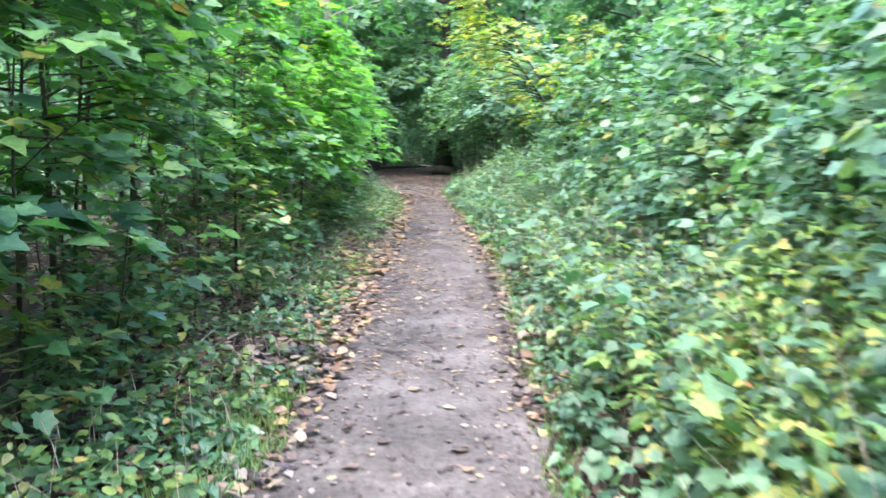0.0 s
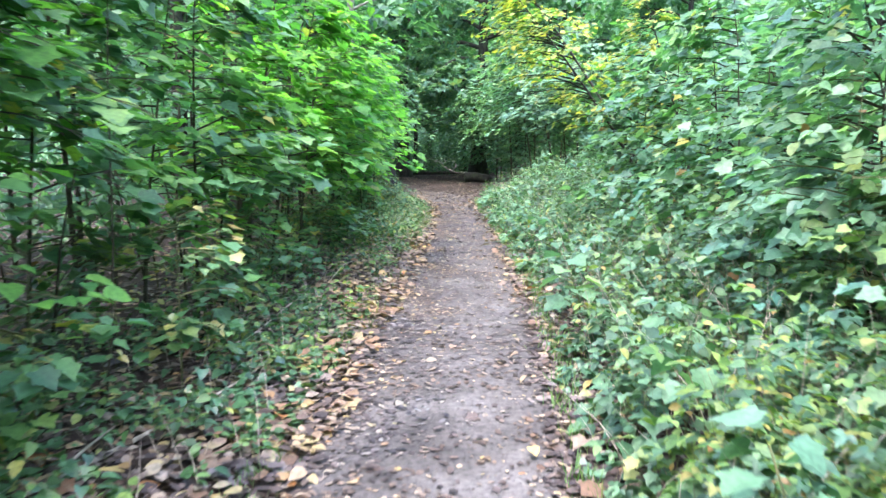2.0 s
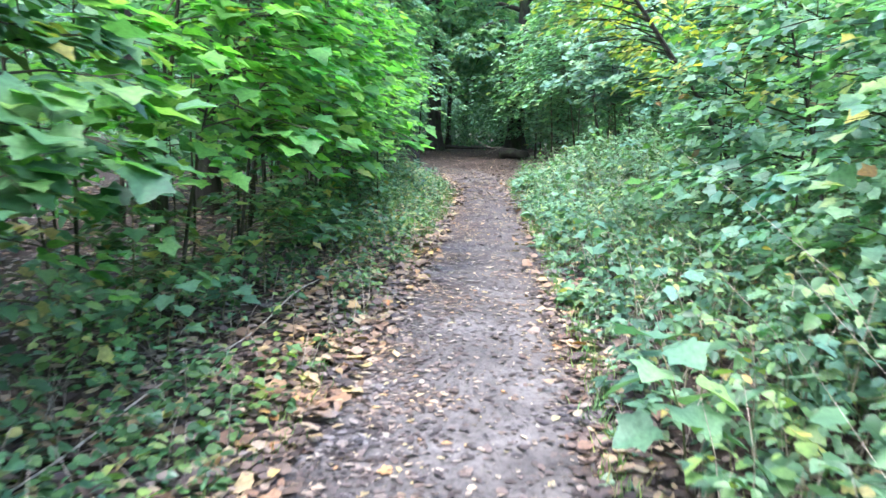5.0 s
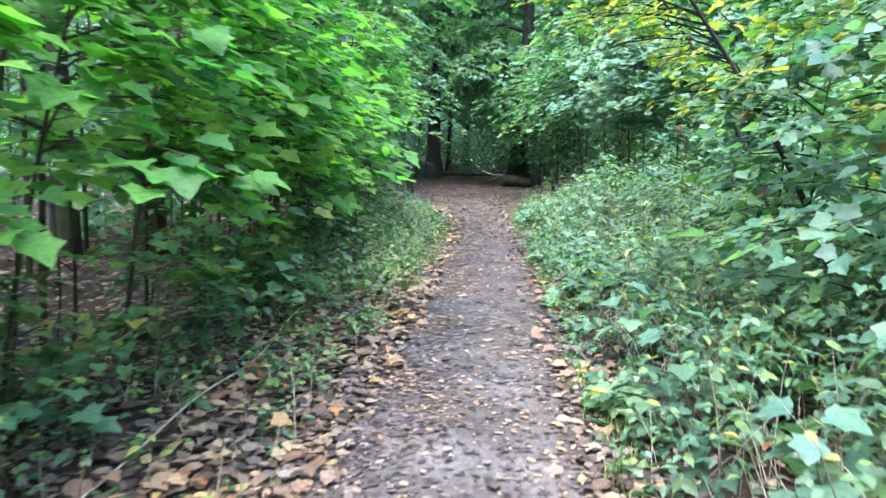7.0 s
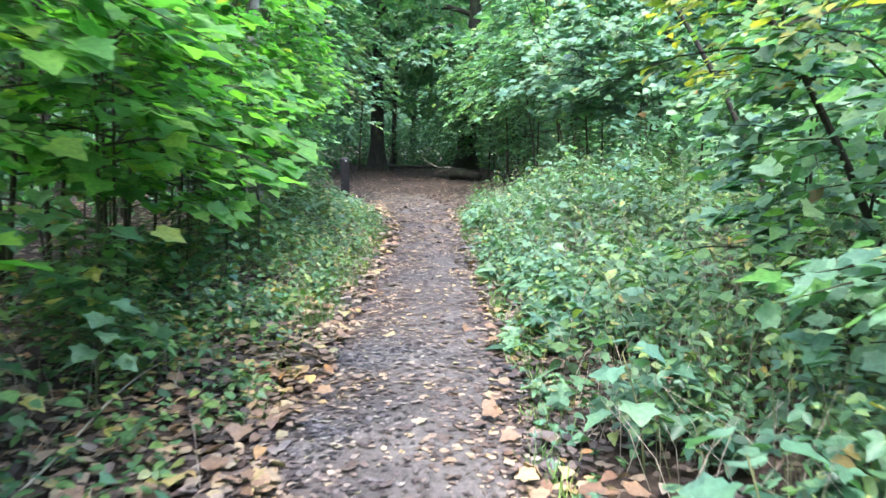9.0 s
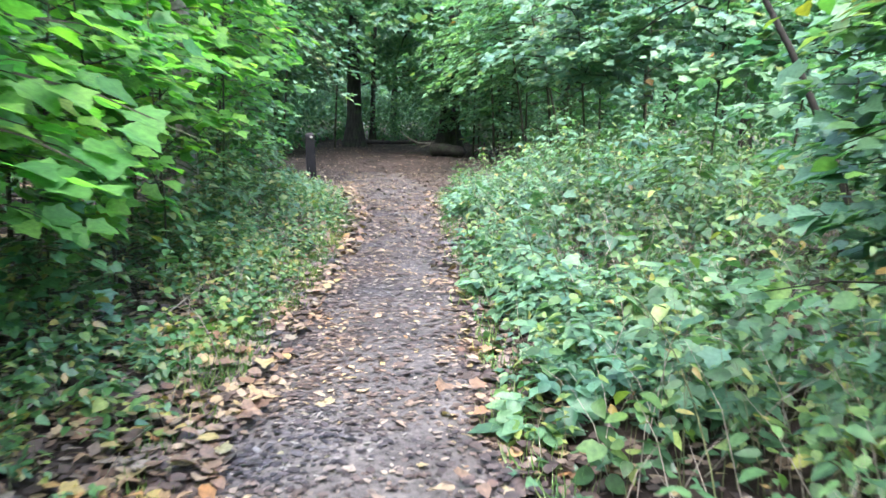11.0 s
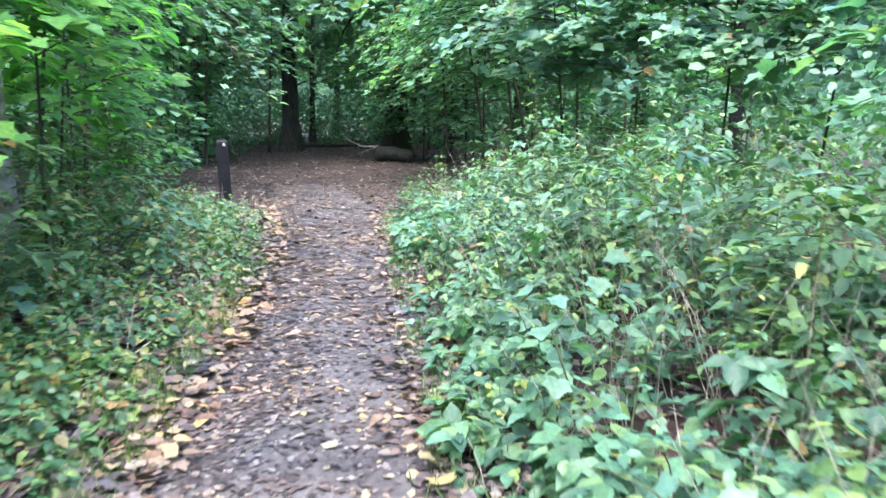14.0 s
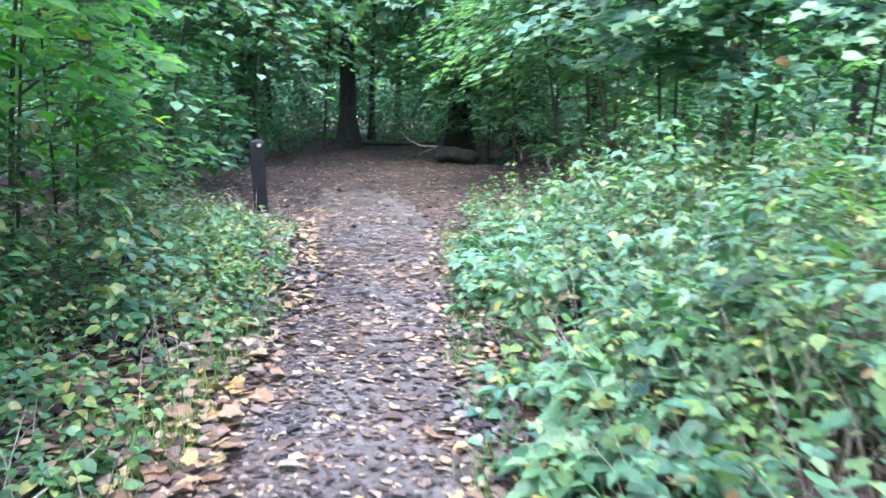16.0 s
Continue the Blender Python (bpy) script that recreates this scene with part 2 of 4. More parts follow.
CLUMP = joined([turned(LEAFLET, a, k, (x, y, z)) for a, k, x, y, z in ((10, 0.3, 0, 0.55, 0), (80, 0.27, -0.1, 0.35, 0.08), (-70, 0.28, 0.12, 0.3, -0.06), (150, 0.25, -0.2, 0.1, 0.1), (-140, 0.26, 0.22, 0.02, -0.1), (50, 0.24, -0.38, 0.5, -0.08), (-40, 0.25, 0.36, 0.55, 0.1))])
FLAKE = (np.array([(-0.1, 0, 0), (0.28, 0.1, 0.03), (0.2, 0.62, 0.07), (0.02, 1, 0.02), (-0.34, 0.5, 0.08)]), np.array([(0, 1, 2), (0, 2, 4), (2, 3, 4)]))
CURLED = (np.array([(0, 0, 0), (0.33, 0.3, 0.06), (0.3, 0.7, 0.08), (0, 1, 0.02), (-0.34, 0.68, 0.03), (-0.3, 0.28, 0.09), (0, 0.5, 0.0)]),
          np.array([(6, 0, 1), (6, 1, 2), (6, 2, 3), (6, 3, 4), (6, 4, 5), (6, 5, 0)]))


def unit(a):
    return a / np.maximum(np.linalg.norm(a, axis=-1, keepdims=True), 1e-9)


def laid(blade, at, ahead, up, size, rng, flat=1.0):
    """Many copies of a blade: base at, tip towards ahead, face towards up. Gives vertices and faces."""
    v, f = blade
    n = len(at)
    if n == 0:
        return np.zeros((0, 3)), np.zeros((0, 3), int)
    d = unit(np.asarray(ahead, float))
    s = unit(np.cross(d, up))
    u = np.cross(s, d)
    wide = size * rng.uniform(0.8, 1.15, n)
    curl = size * rng.uniform(0.3, 1.7, n) * flat
    out = (at[:, None, :] + (v[None, :, 0] * wide[:, None])[..., None] * s[:, None, :]
           + (v[None, :, 1] * np.asarray(size)[:, None])[..., None] * d[:, None, :] + (v[None, :, 2] * curl[:, None])[..., None] * u[:, None, :])
    return out.reshape(-1, 3), (f[None] + (np.arange(n) * len(v))[:, None, None]).reshape(-1, 3)


def tube(pts, radii, sides=5):
    """A tapered round limb along pts."""
    p = np.asarray(pts, float)
    r = np.asarray(radii, float)
    t = unit(np.gradient(p, axis=0))
    ref = np.array([0.0, 1.0, 0.0]) if abs(t[0][1]) < 0.8 else np.array([1.0, 0.0, 0.0])
    a = unit(np.cross(t, ref))
    b = np.cross(t, a)
    ang = np.arange(sides) * 2 * math.pi / sides
    ring = p[:, None] + r[:, None, None] * (np.cos(ang)[None, :, None] * a[:, None] + np.sin(ang)[None, :, None] * b[:, None])
    v = np.concatenate([ring.reshape(-1, 3), p[-1:] + t[-1:] * r[-1]])
    f = []
    for i in range(len(p) - 1):
        for j in range(sides):
            k = (j + 1) % sides
            q, w, e, z = i * sides + j, i * sides + k, (i + 1) * sides + k, (i + 1) * sides + j
            f += [(q, w, e), (q, e, z)]
    last = (len(p) - 1) * sides
    f += [(last + j, last + (j + 1) % sides, len(v) - 1) for j in range(sides)]
    return v, np.array(f)


def mesh_of(name, v, f, material, smooth=False):
    me = bpy.data.meshes.new(name)
    v, f = np.asarray(v, np.float32), np.asarray(f, np.int32)
    me.vertices.add(len(v))
    me.vertices.foreach_set("co", v.ravel())
    me.loops.add(f.size)
    me.loops.foreach_set("vertex_index", f.ravel())
    me.polygons.add(len(f))
    k = f.shape[1]
    me.polygons.foreach_set("loop_start", np.arange(len(f), dtype=np.int32) * k)
    me.polygons.foreach_set("use_smooth", np.full(len(f), smooth))
    me.update(calc_edges=True)
    me.validate()
    me.materials.append(material)
    return me


def part(name, vf, material, parent=None, label="", smooth=False):
    ob = new(name, mesh_of(name, vf[0], vf[1], material, smooth))
    if parent:
        ob.parent = parent
    return tagged(ob, label)


def stuff(name, vf, material, label, category):
    return tagged(part(name, vf, material, smooth=True), label, category, kind="stuff")


# ---- plan ----
def left_edge(y):
    return np.interp(y, [-6, 6, 12, 18, 22, 26, 32, 40, 48], [-0.9, -0.83, -0.82, -0.94, -1.2, -2.0, -3.0, -3.6, -4.0])


def right_edge(y):
    return np.interp(y, [-6, 3, 6, 9.7, 12, 16, 20, 24, 30, 40, 48], [0.46, 0.5, 0.6, 0.66, 0.55, 0.42, 0.2, 0.0, -0.12, -0.6, -1.6])


def wave(x, y, s=1.0):
    """Slow bumps over the plan, about -1 to 1."""
    return (np.sin(1.3 * x * s + 0.7 * y * s + 0.4) + np.sin(0.9 * y * s - 1.7 * x * s + 2.1) + np.sin(2.3 * y * s + 0.6 * x * s + 4.0)) / 3


def ground_z(x, y):
    x, y = np.asarray(x, float), np.asarray(y, float)
    off = np.maximum(left_edge(y) - x, x - right_edge(y))
    near = np.clip(off / 0.5, -0.4, 1)
    near_path = (y < 34)
    z = np.where(near_path, 0.03 * near + np.clip(off, 0, 3) * 0.012, 0.0) + 0.025 * wave(x, y) * np.clip(off, 0, 1)
    return z + np.clip(np.hypot(x, y - 25) - 60, 0, 200) * 0.01


def grid(xs, ys, zfun):
    gx, gy = np.meshgrid(xs, ys)
    v = np.stack([gx, gy, zfun(gx, gy)], -1).reshape(-1, 3)
    n = len(xs)
    i = np.arange((len(ys) - 1) * (n - 1))
    q = i // (n - 1) * n + i % (n - 1)
    return v, np.stack([q, q + 1, q + n + 1, q + n], 1)


gxs = np.concatenate([[-400, -200, -100, -60, -30, -18], np.arange(-12, -3, 0.6), np.arange(-3, 3, 0.15), np.arange(3, 12, 0.6), [18, 30, 60, 100, 200, 400]])
gys = np.concatenate([[-400, -200, -80, -30, -15], np.arange(-8, 48, 0.3), [50, 55, 62, 70, 80, 95, 120, 200, 400]])
tagged(part("ground", grid(gxs, gys, lambda x, y: ground_z(x, y) - 0.012), M_SOIL, smooth=True), "dark brown woodland soil under leaf litter", "ground", kind="structure")


def path_sides(y):
    """Where the trodden strip begins and ends at y."""
    lo = left_edge(y) - 0.03 + 0.05 * np.sin(3.1 * y) + 0.04 * np.sin(7.7 * y + 1)
    hi = np.minimum(right_edge(y), left_edge(y) + 1.7) + 0.03 + 0.05 * np.sin(2.7 * y + 2) + 0.03 * np.sin(8.9 * y)
    return lo, hi


def path_z(x, y):
    lo, hi = path_sides(y)
    u = np.clip((x - lo) / (hi - lo), 0, 1)
    rise = 0.012 * np.sin(math.pi * u) - 0.014 * (np.abs(u - 0.5) * 2) ** 6
    rut = -0.010 * np.exp(-((u - 0.3) / 0.1) ** 2) - 0.008 * np.exp(-((u - 0.72) / 0.1) ** 2)
    return rise + rut + 0.006 * wave(x * 4, y * 3) + 0.003 * wave(x * 15, y * 13) + 0.004 - np.maximum(0, y - 25) * 0.006


def path_sheet():
    ys = np.arange(-6, 30.01, 0.08)
    us = np.linspace(0, 1, 25)
    rows = []
    for y in ys:
        lo, hi = path_sides(y)
        x = lo + (hi - lo) * us
        rows.append(np.stack([x, np.full_like(x, y), path_z(x, np.full_like(x, y))], -1))
    v = np.concatenate(rows)
    n = len(us)
    i = np.arange((len(ys) - 1) * (n - 1))
    q = i // (n - 1) * n + i % (n - 1)
    return v, np.stack([q, q + 1, q + n + 1, q + n], 1)


tagged(part("path", path_sheet(), M_PATH, smooth=True), "trodden grey-brown earth footpath strewn with leaves", "footpath", kind="structure")


# ring of distant woods that closes the place
def backdrop_ring():
    n, hs = 160, (-3, 4, 9, 14, 20, 26)
    v = []
    for h in hs:
        for i in range(n):
            a = 2 * math.pi * i / n
            r = 95 + 4 * math.sin(9 * a) + 2.5 * math.sin(23 * a + h)
            top = 3 * math.sin(17 * a) + 2 * math.sin(41 * a) if h == hs[-1] else 0
            v.append((r * math.cos(a), 25 + r * math.sin(a), h + top))
    f = [(k * n + i, k * n + (i + 1) % n, (k + 1) * n + (i + 1) % n, (k + 1) * n + i) for k in range(len(hs) - 1) for i in range(n)]
    return v, f


tagged(part("backdrop", backdrop_ring(), M_BACK, smooth=True), "dark green wall of distant woodland", "woodland", kind="structure")


# ---- trees ----
def clear_of_walk(p, margin=0.95):
    """True where a leaf leaves the walker's way free."""
    return ~((np.abs(p[:, 0] - 0.15) < margin) & (p[:, 1] < 17.5) & (p[:, 2] < 2.4))


def sapling(base, height, rng, blade, size, leaves, bark, label, boughs=36, low=0.18, reach=1.0, sweep=None, lean=(0, 0), radius=0.022, leaf_count=22, name="sapling", group="young trees beside the path", droop=0.4, single=False, tumble=0.2):
    """A slender young tree: leaning stem, side boughs in layers, flat sprays of leaves. sweep: a heading that the boughs prefer."""
    x0, y0 = base
    root = tagged(new(name), label, "tree", group)
    root.location = (x0, y0, float(ground_z(x0, y0)) - 0.02)
    s = np.linspace(0, 1, 9)
    wob = rng.normal(0, 0.03, (2, 9)).cumsum(1) * height * 0.12
    stem = np.stack([lean[0] * s ** 1.4 + wob[0] * s, lean[1] * s ** 1.4 + wob[1] * s, height * s], -1)
    part("trunk", tube(stem, radius * (1 - 0.85 * s), 6), bark, root, smooth=True)
    open_side = np.zeros(3) if sweep is None else np.array([(0.42 if x0 > 0 else 0.25) * math.cos(sweep), 0.42 * math.sin(sweep) - 0.12, 0])
    limbs, held, P, D, U, S, B = [], [], [], [], [], [], []
    for k in range(boughs):
        h = low + (0.98 - low) * (k + rng.uniform(0, 1)) / boughs
        p0 = np.array([np.interp(h, s, stem[:, i]) for i in range(3)])
        a = rng.uniform(0, 2 * math.pi)
        if sweep is not None and rng.random() < 0.6:
            a = sweep + rng.normal(0, 0.7)
        ln = reach * (0.35 + 0.75 * (1 - abs(2 * h - 0.9) ** 2)) * rng.uniform(0.55, 1.25)
        q = np.linspace(0, 1, 5)
        head = np.array([math.cos(a), math.sin(a), 0.0])
        side = np.array([-head[1], head[0], 0.0])
        rise = rng.uniform(0.15, 0.6)
        bend = rng.normal(0, 0.15)
        bough = p0 + ln * (q[:, None] * head + (bend * q ** 2)[:, None] * side) + np.outer(ln * (rise * q - droop * q ** 2), (0, 0, 1))
        mine = [tube(bough, (0.004 + 0.006 * ln) * (1.05 - 0.9 * q), 3)]
        m = max(6, int(leaf_count * (0.5 + 0.6 * ln / max(reach, 0.1))))
        qs = rng.uniform(0.18, 1.0, m) ** 0.8
        sg = np.where(rng.random(m) < 0.5, -1.0, 1.0)
        at = np.stack([np.interp(qs, q, bough[:, i]) for i in range(3)], -1)
        lat = sg * np.abs(rng.normal(0, 0.17, m)) * ln * (1.1 - 0.6 * qs)
        at = at + lat[:, None] * side + rng.normal(0, 0.035, (m, 3)) - np.array([0, 0, 1]) * (0.25 * np.abs(lat))[:, None]
        d = head + (sg * rng.uniform(0.2, 1.3, m))[:, None] * side + rng.normal(0, 0.2, (m, 3)) + np.outer(rng.uniform(-0.35, 0.12, m), (0, 0, 1))
        P.append(at), D.append(d)
        U.append(np.array([0, 0, 1.0]) + 0.1 * head + open_side + rng.normal(0, tumble, (m, 3)))
        S.append(size * rng.uniform(0.55, 1.25, m))
        for w in range(2):
            g = rng.integers(0, m)
            c = np.array([np.interp(max(qs[g] - 0.15, 0), q, bough[:, i]) for i in range(3)])
            mine.append(tube([c, (c + at[g]) / 2 + (0, 0, 0.02), at[g]], [0.004, 0.003, 0.0015], 3))
        B.append(np.full(m, k))
        if single:
            held.append(part("bough", joined(mine), bark, root))
        else:
            limbs += mine
    if limbs:
        tagged(part("branchwork", joined(limbs), bark, root), kind="stuff")
    P, D, U, S, B = (np.concatenate(a) for a in (P, D, U, S, B))
    keep = clear_of_walk(P + np.array(root.location)) & (P[:, 2] > 0.05)
    if single:
        toward = np.where(keep & (P[:, 2] > 0.4) & (P[:, 2] < 3.0), P[:, 0] * (-1 if x0 > 0 else 1), -9)
        near = np.argsort(-toward)[:70]
        keep[near] = False
        face = leaf_mesh(blade, leaves)
        for i in near:
            d = unit(D[i])
            sd = unit(np.cross(d, U[i]))
            up = np.cross(sd, d)
            lf = new("leaf", face)
            lf.parent = held[B[i]]
            m4 = Matrix([(*(S[i] * np.array([sd[r], d[r], up[r]])).tolist(), float(P[i][r])) for r in range(3)] + [(0, 0, 0, 1)])
            lf.matrix_local = m4
    tagged(part("crown", laid(blade, P[keep], D[keep], U[keep], S[keep], rng), leaves, root, smooth=True), kind="stuff")
    return root


def tall_tree(x, y, height, radius, rng, label, bark, leaves, crown_low=5.0, crown_r=3.2, count=900, blade=SPRAY, size=0.5, flare=1.6, lean=(0, 0), name="tree", droops=0):
    """A grown tree: flared trunk, limbs, and a wide crown of leaf sprays hung in clumps."""
    root = tagged(new(name), label, "tree", "grown trees of the wood")
    root.location = (x, y, float(ground_z(x, y)) - 0.05)
    s = np.linspace(0, 1, 12)
    wob = rng.normal(0, 0.04, (2, 12)).cumsum(1)
    stem = np.stack([lean[0] * s + wob[0] * s * 2, lean[1] * s + wob[1] * s * 2, height * s], -1)
    r = radius * (1 - 0.75 * s) * (1 + (flare - 1) * np.exp(-s * height / 0.35))
    part("trunk", tube(stem, r, 12), bark, root, smooth=True)
    P, D, U, S = [], [], [], []
    n = 16
    for k in range(n):
        h = crown_low / height + (0.97 - crown_low / height) * (k + 0.5) / n
        p0 = np.array([np.interp(h, s, stem[:, i]) for i in range(3)])
        a = k * 2.4 + rng.normal(0, 0.3)
        ln = crown_r * (1.1 - 0.6 * h) * rng.uniform(0.7, 1.2)
        q = np.linspace(0, 1, 6)
        head = np.array([math.cos(a), math.sin(a), 0.0])
        side = np.array([-head[1], head[0], 0])
        dr = 0.75 if k < droops else 0.2
        bough = p0 + ln * np.outer(q, head) + np.outer(ln * (0.45 * q - dr * q ** 2), (0, 0, 1)) + np.outer(rng.normal(0, 0.2) * ln * q ** 2, side)
        part("bough", tube(bough, radius * 0.28 * (1.05 - 0.95 * q), 5), bark, root, smooth=True)
        m = count // n
        qs = rng.uniform(0.25, 1.02, m)
        at = np.stack([np.interp(qs, q, bough[:, i]) for i in range(3)], -1)
        lat = rng.normal(0, 0.24, m) * ln
        at = at + lat[:, None] * side + rng.normal(0, 0.18, (m, 3)) - np.outer(0.3 * np.abs(lat), (0, 0, 1))
        P.append(at)
        D.append(head + rng.normal(0, 0.7, (m, 3)) - np.array([0, 0, 0.3]))
        U.append(np.array([0, 0, 1.0]) + rng.normal(0, 0.35, (m, 3)))
        S.append(size * rng.uniform(0.6, 1.3, m))
    P, D, U, S = (np.concatenate(a) for a in (P, D, U, S))
    tagged(part("crown", laid(blade, P, D, U, S, rng), leaves, root), kind="stuff")
    return root


LEAF_FACES = {}


def leaf_mesh(blade, material):
    """One shared mesh for single leaves of a kind."""
    key = (len(blade[0]), material.name)
    if key not in LEAF_FACES:
        shape = BROAD if blade is MAPLE else blade
        LEAF_FACES[key] = mesh_of("leaf", shape[0], shape[1], SINGLE[material.name], True)
    return LEAF_FACES[key]


rng = np.random.default_rng(11)

# thicket along one verge
for i, y in enumerate(np.arange(1.6, 14.4, 0.95)):
    if y < 8.8:
        kind = (M_LIME, OVATE, 0.12, "bright green lime sapling leaning over the path") if i % 3 == 0 else (M_MAPLE, MAPLE, 0.145, "slender maple sapling with layered green leaves beside the path")
    else:
        kind = (M_LIME, MAPLE, 0.135, "young maple sapling with bright yellow-green lobed leaves")
    x = -2.2 + rng.normal(0, 0.14) - (0.3 if y < 5.6 else 0.42 if y < 9.4 else 0.15)
    sapling((x, y + rng.normal(0, 0.2)), rng.uniform(3.5, 4.5) if y < 5.6 else rng.uniform(2.9, 3.7), rng, kind[1], kind[2], kind[0], M_STEM, kind[3], boughs=34 if y < 5.6 else 21 if y < 10 else 27, low=rng.uniform(0.22, 0.36) + (0.09 if y > 8.4 else 0), reach=0.9 if y < 5.6 else 0.78 if y < 9.4 else 1.0, sweep=0.0, lean=(rng.uniform(0.1, 0.45), rng.normal(0, 0.3)), radius=0.018, single=True, leaf_count=16 if y < 7 else 20)
# where the thicket thins out about the pale tree
for x, y, h, lo, rc in ((-2.55, 17.3, 2.9, 0.36, 0.85), (-3.6, 18.4, 3.7, 0.25, 0.95), (-3.8, 16.9, 3.6, 0.2, 0.95), (-2.4, 14.5, 2.8, 0.3, 0.85), (-2.5, 15.7, 2.6, 0.3, 0.85), (-2.85, 15.1, 3.3, 0.3, 0.8), (-3.0, 16.4, 3.0, 0.34, 0.75), (-2.75, 18.5, 3.9, 0.46, 1.05), (-2.35, 19.3, 3.6, 0.5, 0.95), (-2.95, 20.9, 3.8, 0.36, 1.0), (-3.2, 21.9, 3.6, 0.2, 0.8), (-3.5, 22.8, 3.8, 0.16, 0.85)):
    sapling((x, y), h, rng, MAPLE if y < 19 else OVATE, 0.14, M_LIME, M_STEM, "light green young sapling leaning over the leafy verge", boughs=26, low=lo, reach=rc, sweep=-0.2, lean=(rng.uniform(0.0, 0.3), rng.normal(0, 0.2)), radius=0.018, single=True, leaf_count=18)
for i, y in enumerate(np.arange(0.5, 23, 1.25)):
    sapling((-3.25 - (0.7 if y > 16 else 0) + rng.normal(0, 0.3), y), rng.uniform(4.4, 5.8) if y < 8 else rng.uniform(3.8, 5.0), rng, MAPLE, 0.15, M_MAPLE if i % 4 else M_LIME, M_STEM, "thin dark-stemmed maple sapling in a shady thicket", boughs=34 if y < 6.5 else 20 if y < 11 else 25, low=0.22 if y < 15 else 0.3, reach=1.15, lean=(rng.normal(0.1, 0.3), rng.normal(0, 0.3)), radius=0.03, leaf_count=18)
for i, y in enumerate(np.concatenate([np.arange(2, 10, 1.1), np.arange(10.4, 30, 1.8)])):
    sapling((-5.0 + rng.normal(0, 0.6), y), rng.uniform(4.2, 5.6), rng, LEAFLET, 0.18, M_FAR, M_STEM, "dark sapling deep in the thicket", boughs=30, low=0.12, reach=1.35, radius=0.035, leaf_count=15)

for x, y in ((-2.3, 18.3), (-2.6, 20.4), (-2.9, 22.0), (-3.2, 23.4), (-2.4, 16.6), (-3.5, 21.2), (-3.9, 24.6)):
    sapling((x, y), rng.uniform(1.3, 1.8), rng, LANCE, 0.11, M_HERB, M_GREENSTEM, "low leafy shrub on the shaded verge", boughs=20, low=0.25, reach=0.6, radius=0.009, leaf_count=20, name="low_shrub", group="low shrubs on the verge")

for k in range(22):
    y = 2.4 + 0.62 * k + float(rng.normal(0, 0.25))
    sapling((-1.7 - 0.9 * float(rng.random()), y), rng.uniform(0.5, 1.3), rng, OVATE if k % 3 == 0 else MAPLE, 0.095, M_HERB if k % 3 == 0 else M_VERGE if k % 3 == 1 else M_MAPLE, M_GREENSTEM, "small leafy shrub at the foot of the thicket", boughs=12, low=0.25, reach=0.5, radius=0.008, leaf_count=13, name="low_shrub", group="low shrubs on the verge")

own = np.random.default_rng(77)
for x, y, h in ((-1.95, 20.3, 0.75), (-2.25, 19.2, 1.0), (-2.45, 21.4, 1.1), (-2.2, 18.0, 0.85), (-2.75, 20.1, 1.35), (-2.1, 16.9, 0.7)):
    sapling((x, y), h, own, OVATE, 0.085, M_VERGE, M_GREENSTEM, "small yellowing shrub among the verge weeds", boughs=13, low=0.25, reach=0.42, radius=0.007, leaf_count=16, name="low_shrub", group="low shrubs on the verge")

# taller growth along the other verge
for i, y in enumerate(np.arange(1.5, 14.2, 1.0)):
    x = 2.75 + rng.normal(0, 0.18) + (0.4 if y < 6 else 0.2 if y < 8 else 0)
    sapling((x, y), rng.uniform(2.7, 3.5), rng, MAPLE if i % 3 else OVATE, 0.11, M_COOL if i % 4 else M_MAPLE, M_STEM, "leafy maple sapling rising out of the undergrowth", boughs=30 if y < 9 else 23, low=0.24 if y < 6 else 0.16, reach=0.9 if y < 6 else 1.0, sweep=math.pi, lean=(-rng.uniform(0, 0.3), rng.normal(0, 0.3)), radius=0.016, single=True, leaf_count=26, tumble=0.42)
sh = np.random.default_rng(91)
for k in range(9):
    y = 3.4 + 0.8 * k + float(sh.normal(0, 0.15))
    sapling((2.25 + float(sh.normal(0, 0.22)) + (0.25 if y < 6 else 0), y), sh.uniform(1.3, 2.1), sh, MAPLE if k % 2 else OVATE, 0.095, M_COOL if k % 3 else M_HERB, M_GREENSTEM, "waist-high leafy shrub behind the path's weeds", boughs=20, low=0.22, reach=0.65, sweep=math.pi, radius=0.01, leaf_count=19, tumble=0.4, name="leafy_shrub", group="leafy shrubs behind the weeds")
for k in range(13):
    x, y = 1.55 + 2.6 * float(sh.random()), 17.2 + 0.55 * k
    sapling((x, y), sh.uniform(1.15, 1.65), sh, LANCE, 0.13, M_COOL if k % 2 else M_HERB, M_GREENSTEM, "upright light green elder shoot above the weeds", boughs=12, low=0.35, reach=0.42, radius=0.008, leaf_count=13, name="elder_shoot", group="elder shoots among the weeds")
for i, y in enumerate(np.arange(0.5, 19, 1.4)):
    sapling((4.2 + max(0, y - 12) * 0.12 + rng.normal(0, 0.35), y), rng.uniform(3.2, 4.3), rng, MAPLE, 0.16, M_COOL, M_STEM, "tall cool-green maple sapling behind the undergrowth", boughs=32, low=0.15, reach=1.25, radius=0.03, leaf_count=18)
for i, y in enumerate(np.arange(1, 20, 2.0)):
    sapling((6.2 + rng.normal(0, 0.6), y), rng.uniform(3.8, 5.2), rng, LEAFLET, 0.2, M_FAR, M_STEM, "dark young tree deep in the wood", boughs=26, low=0.15, reach=1.5, radius=0.035, leaf_count=16)
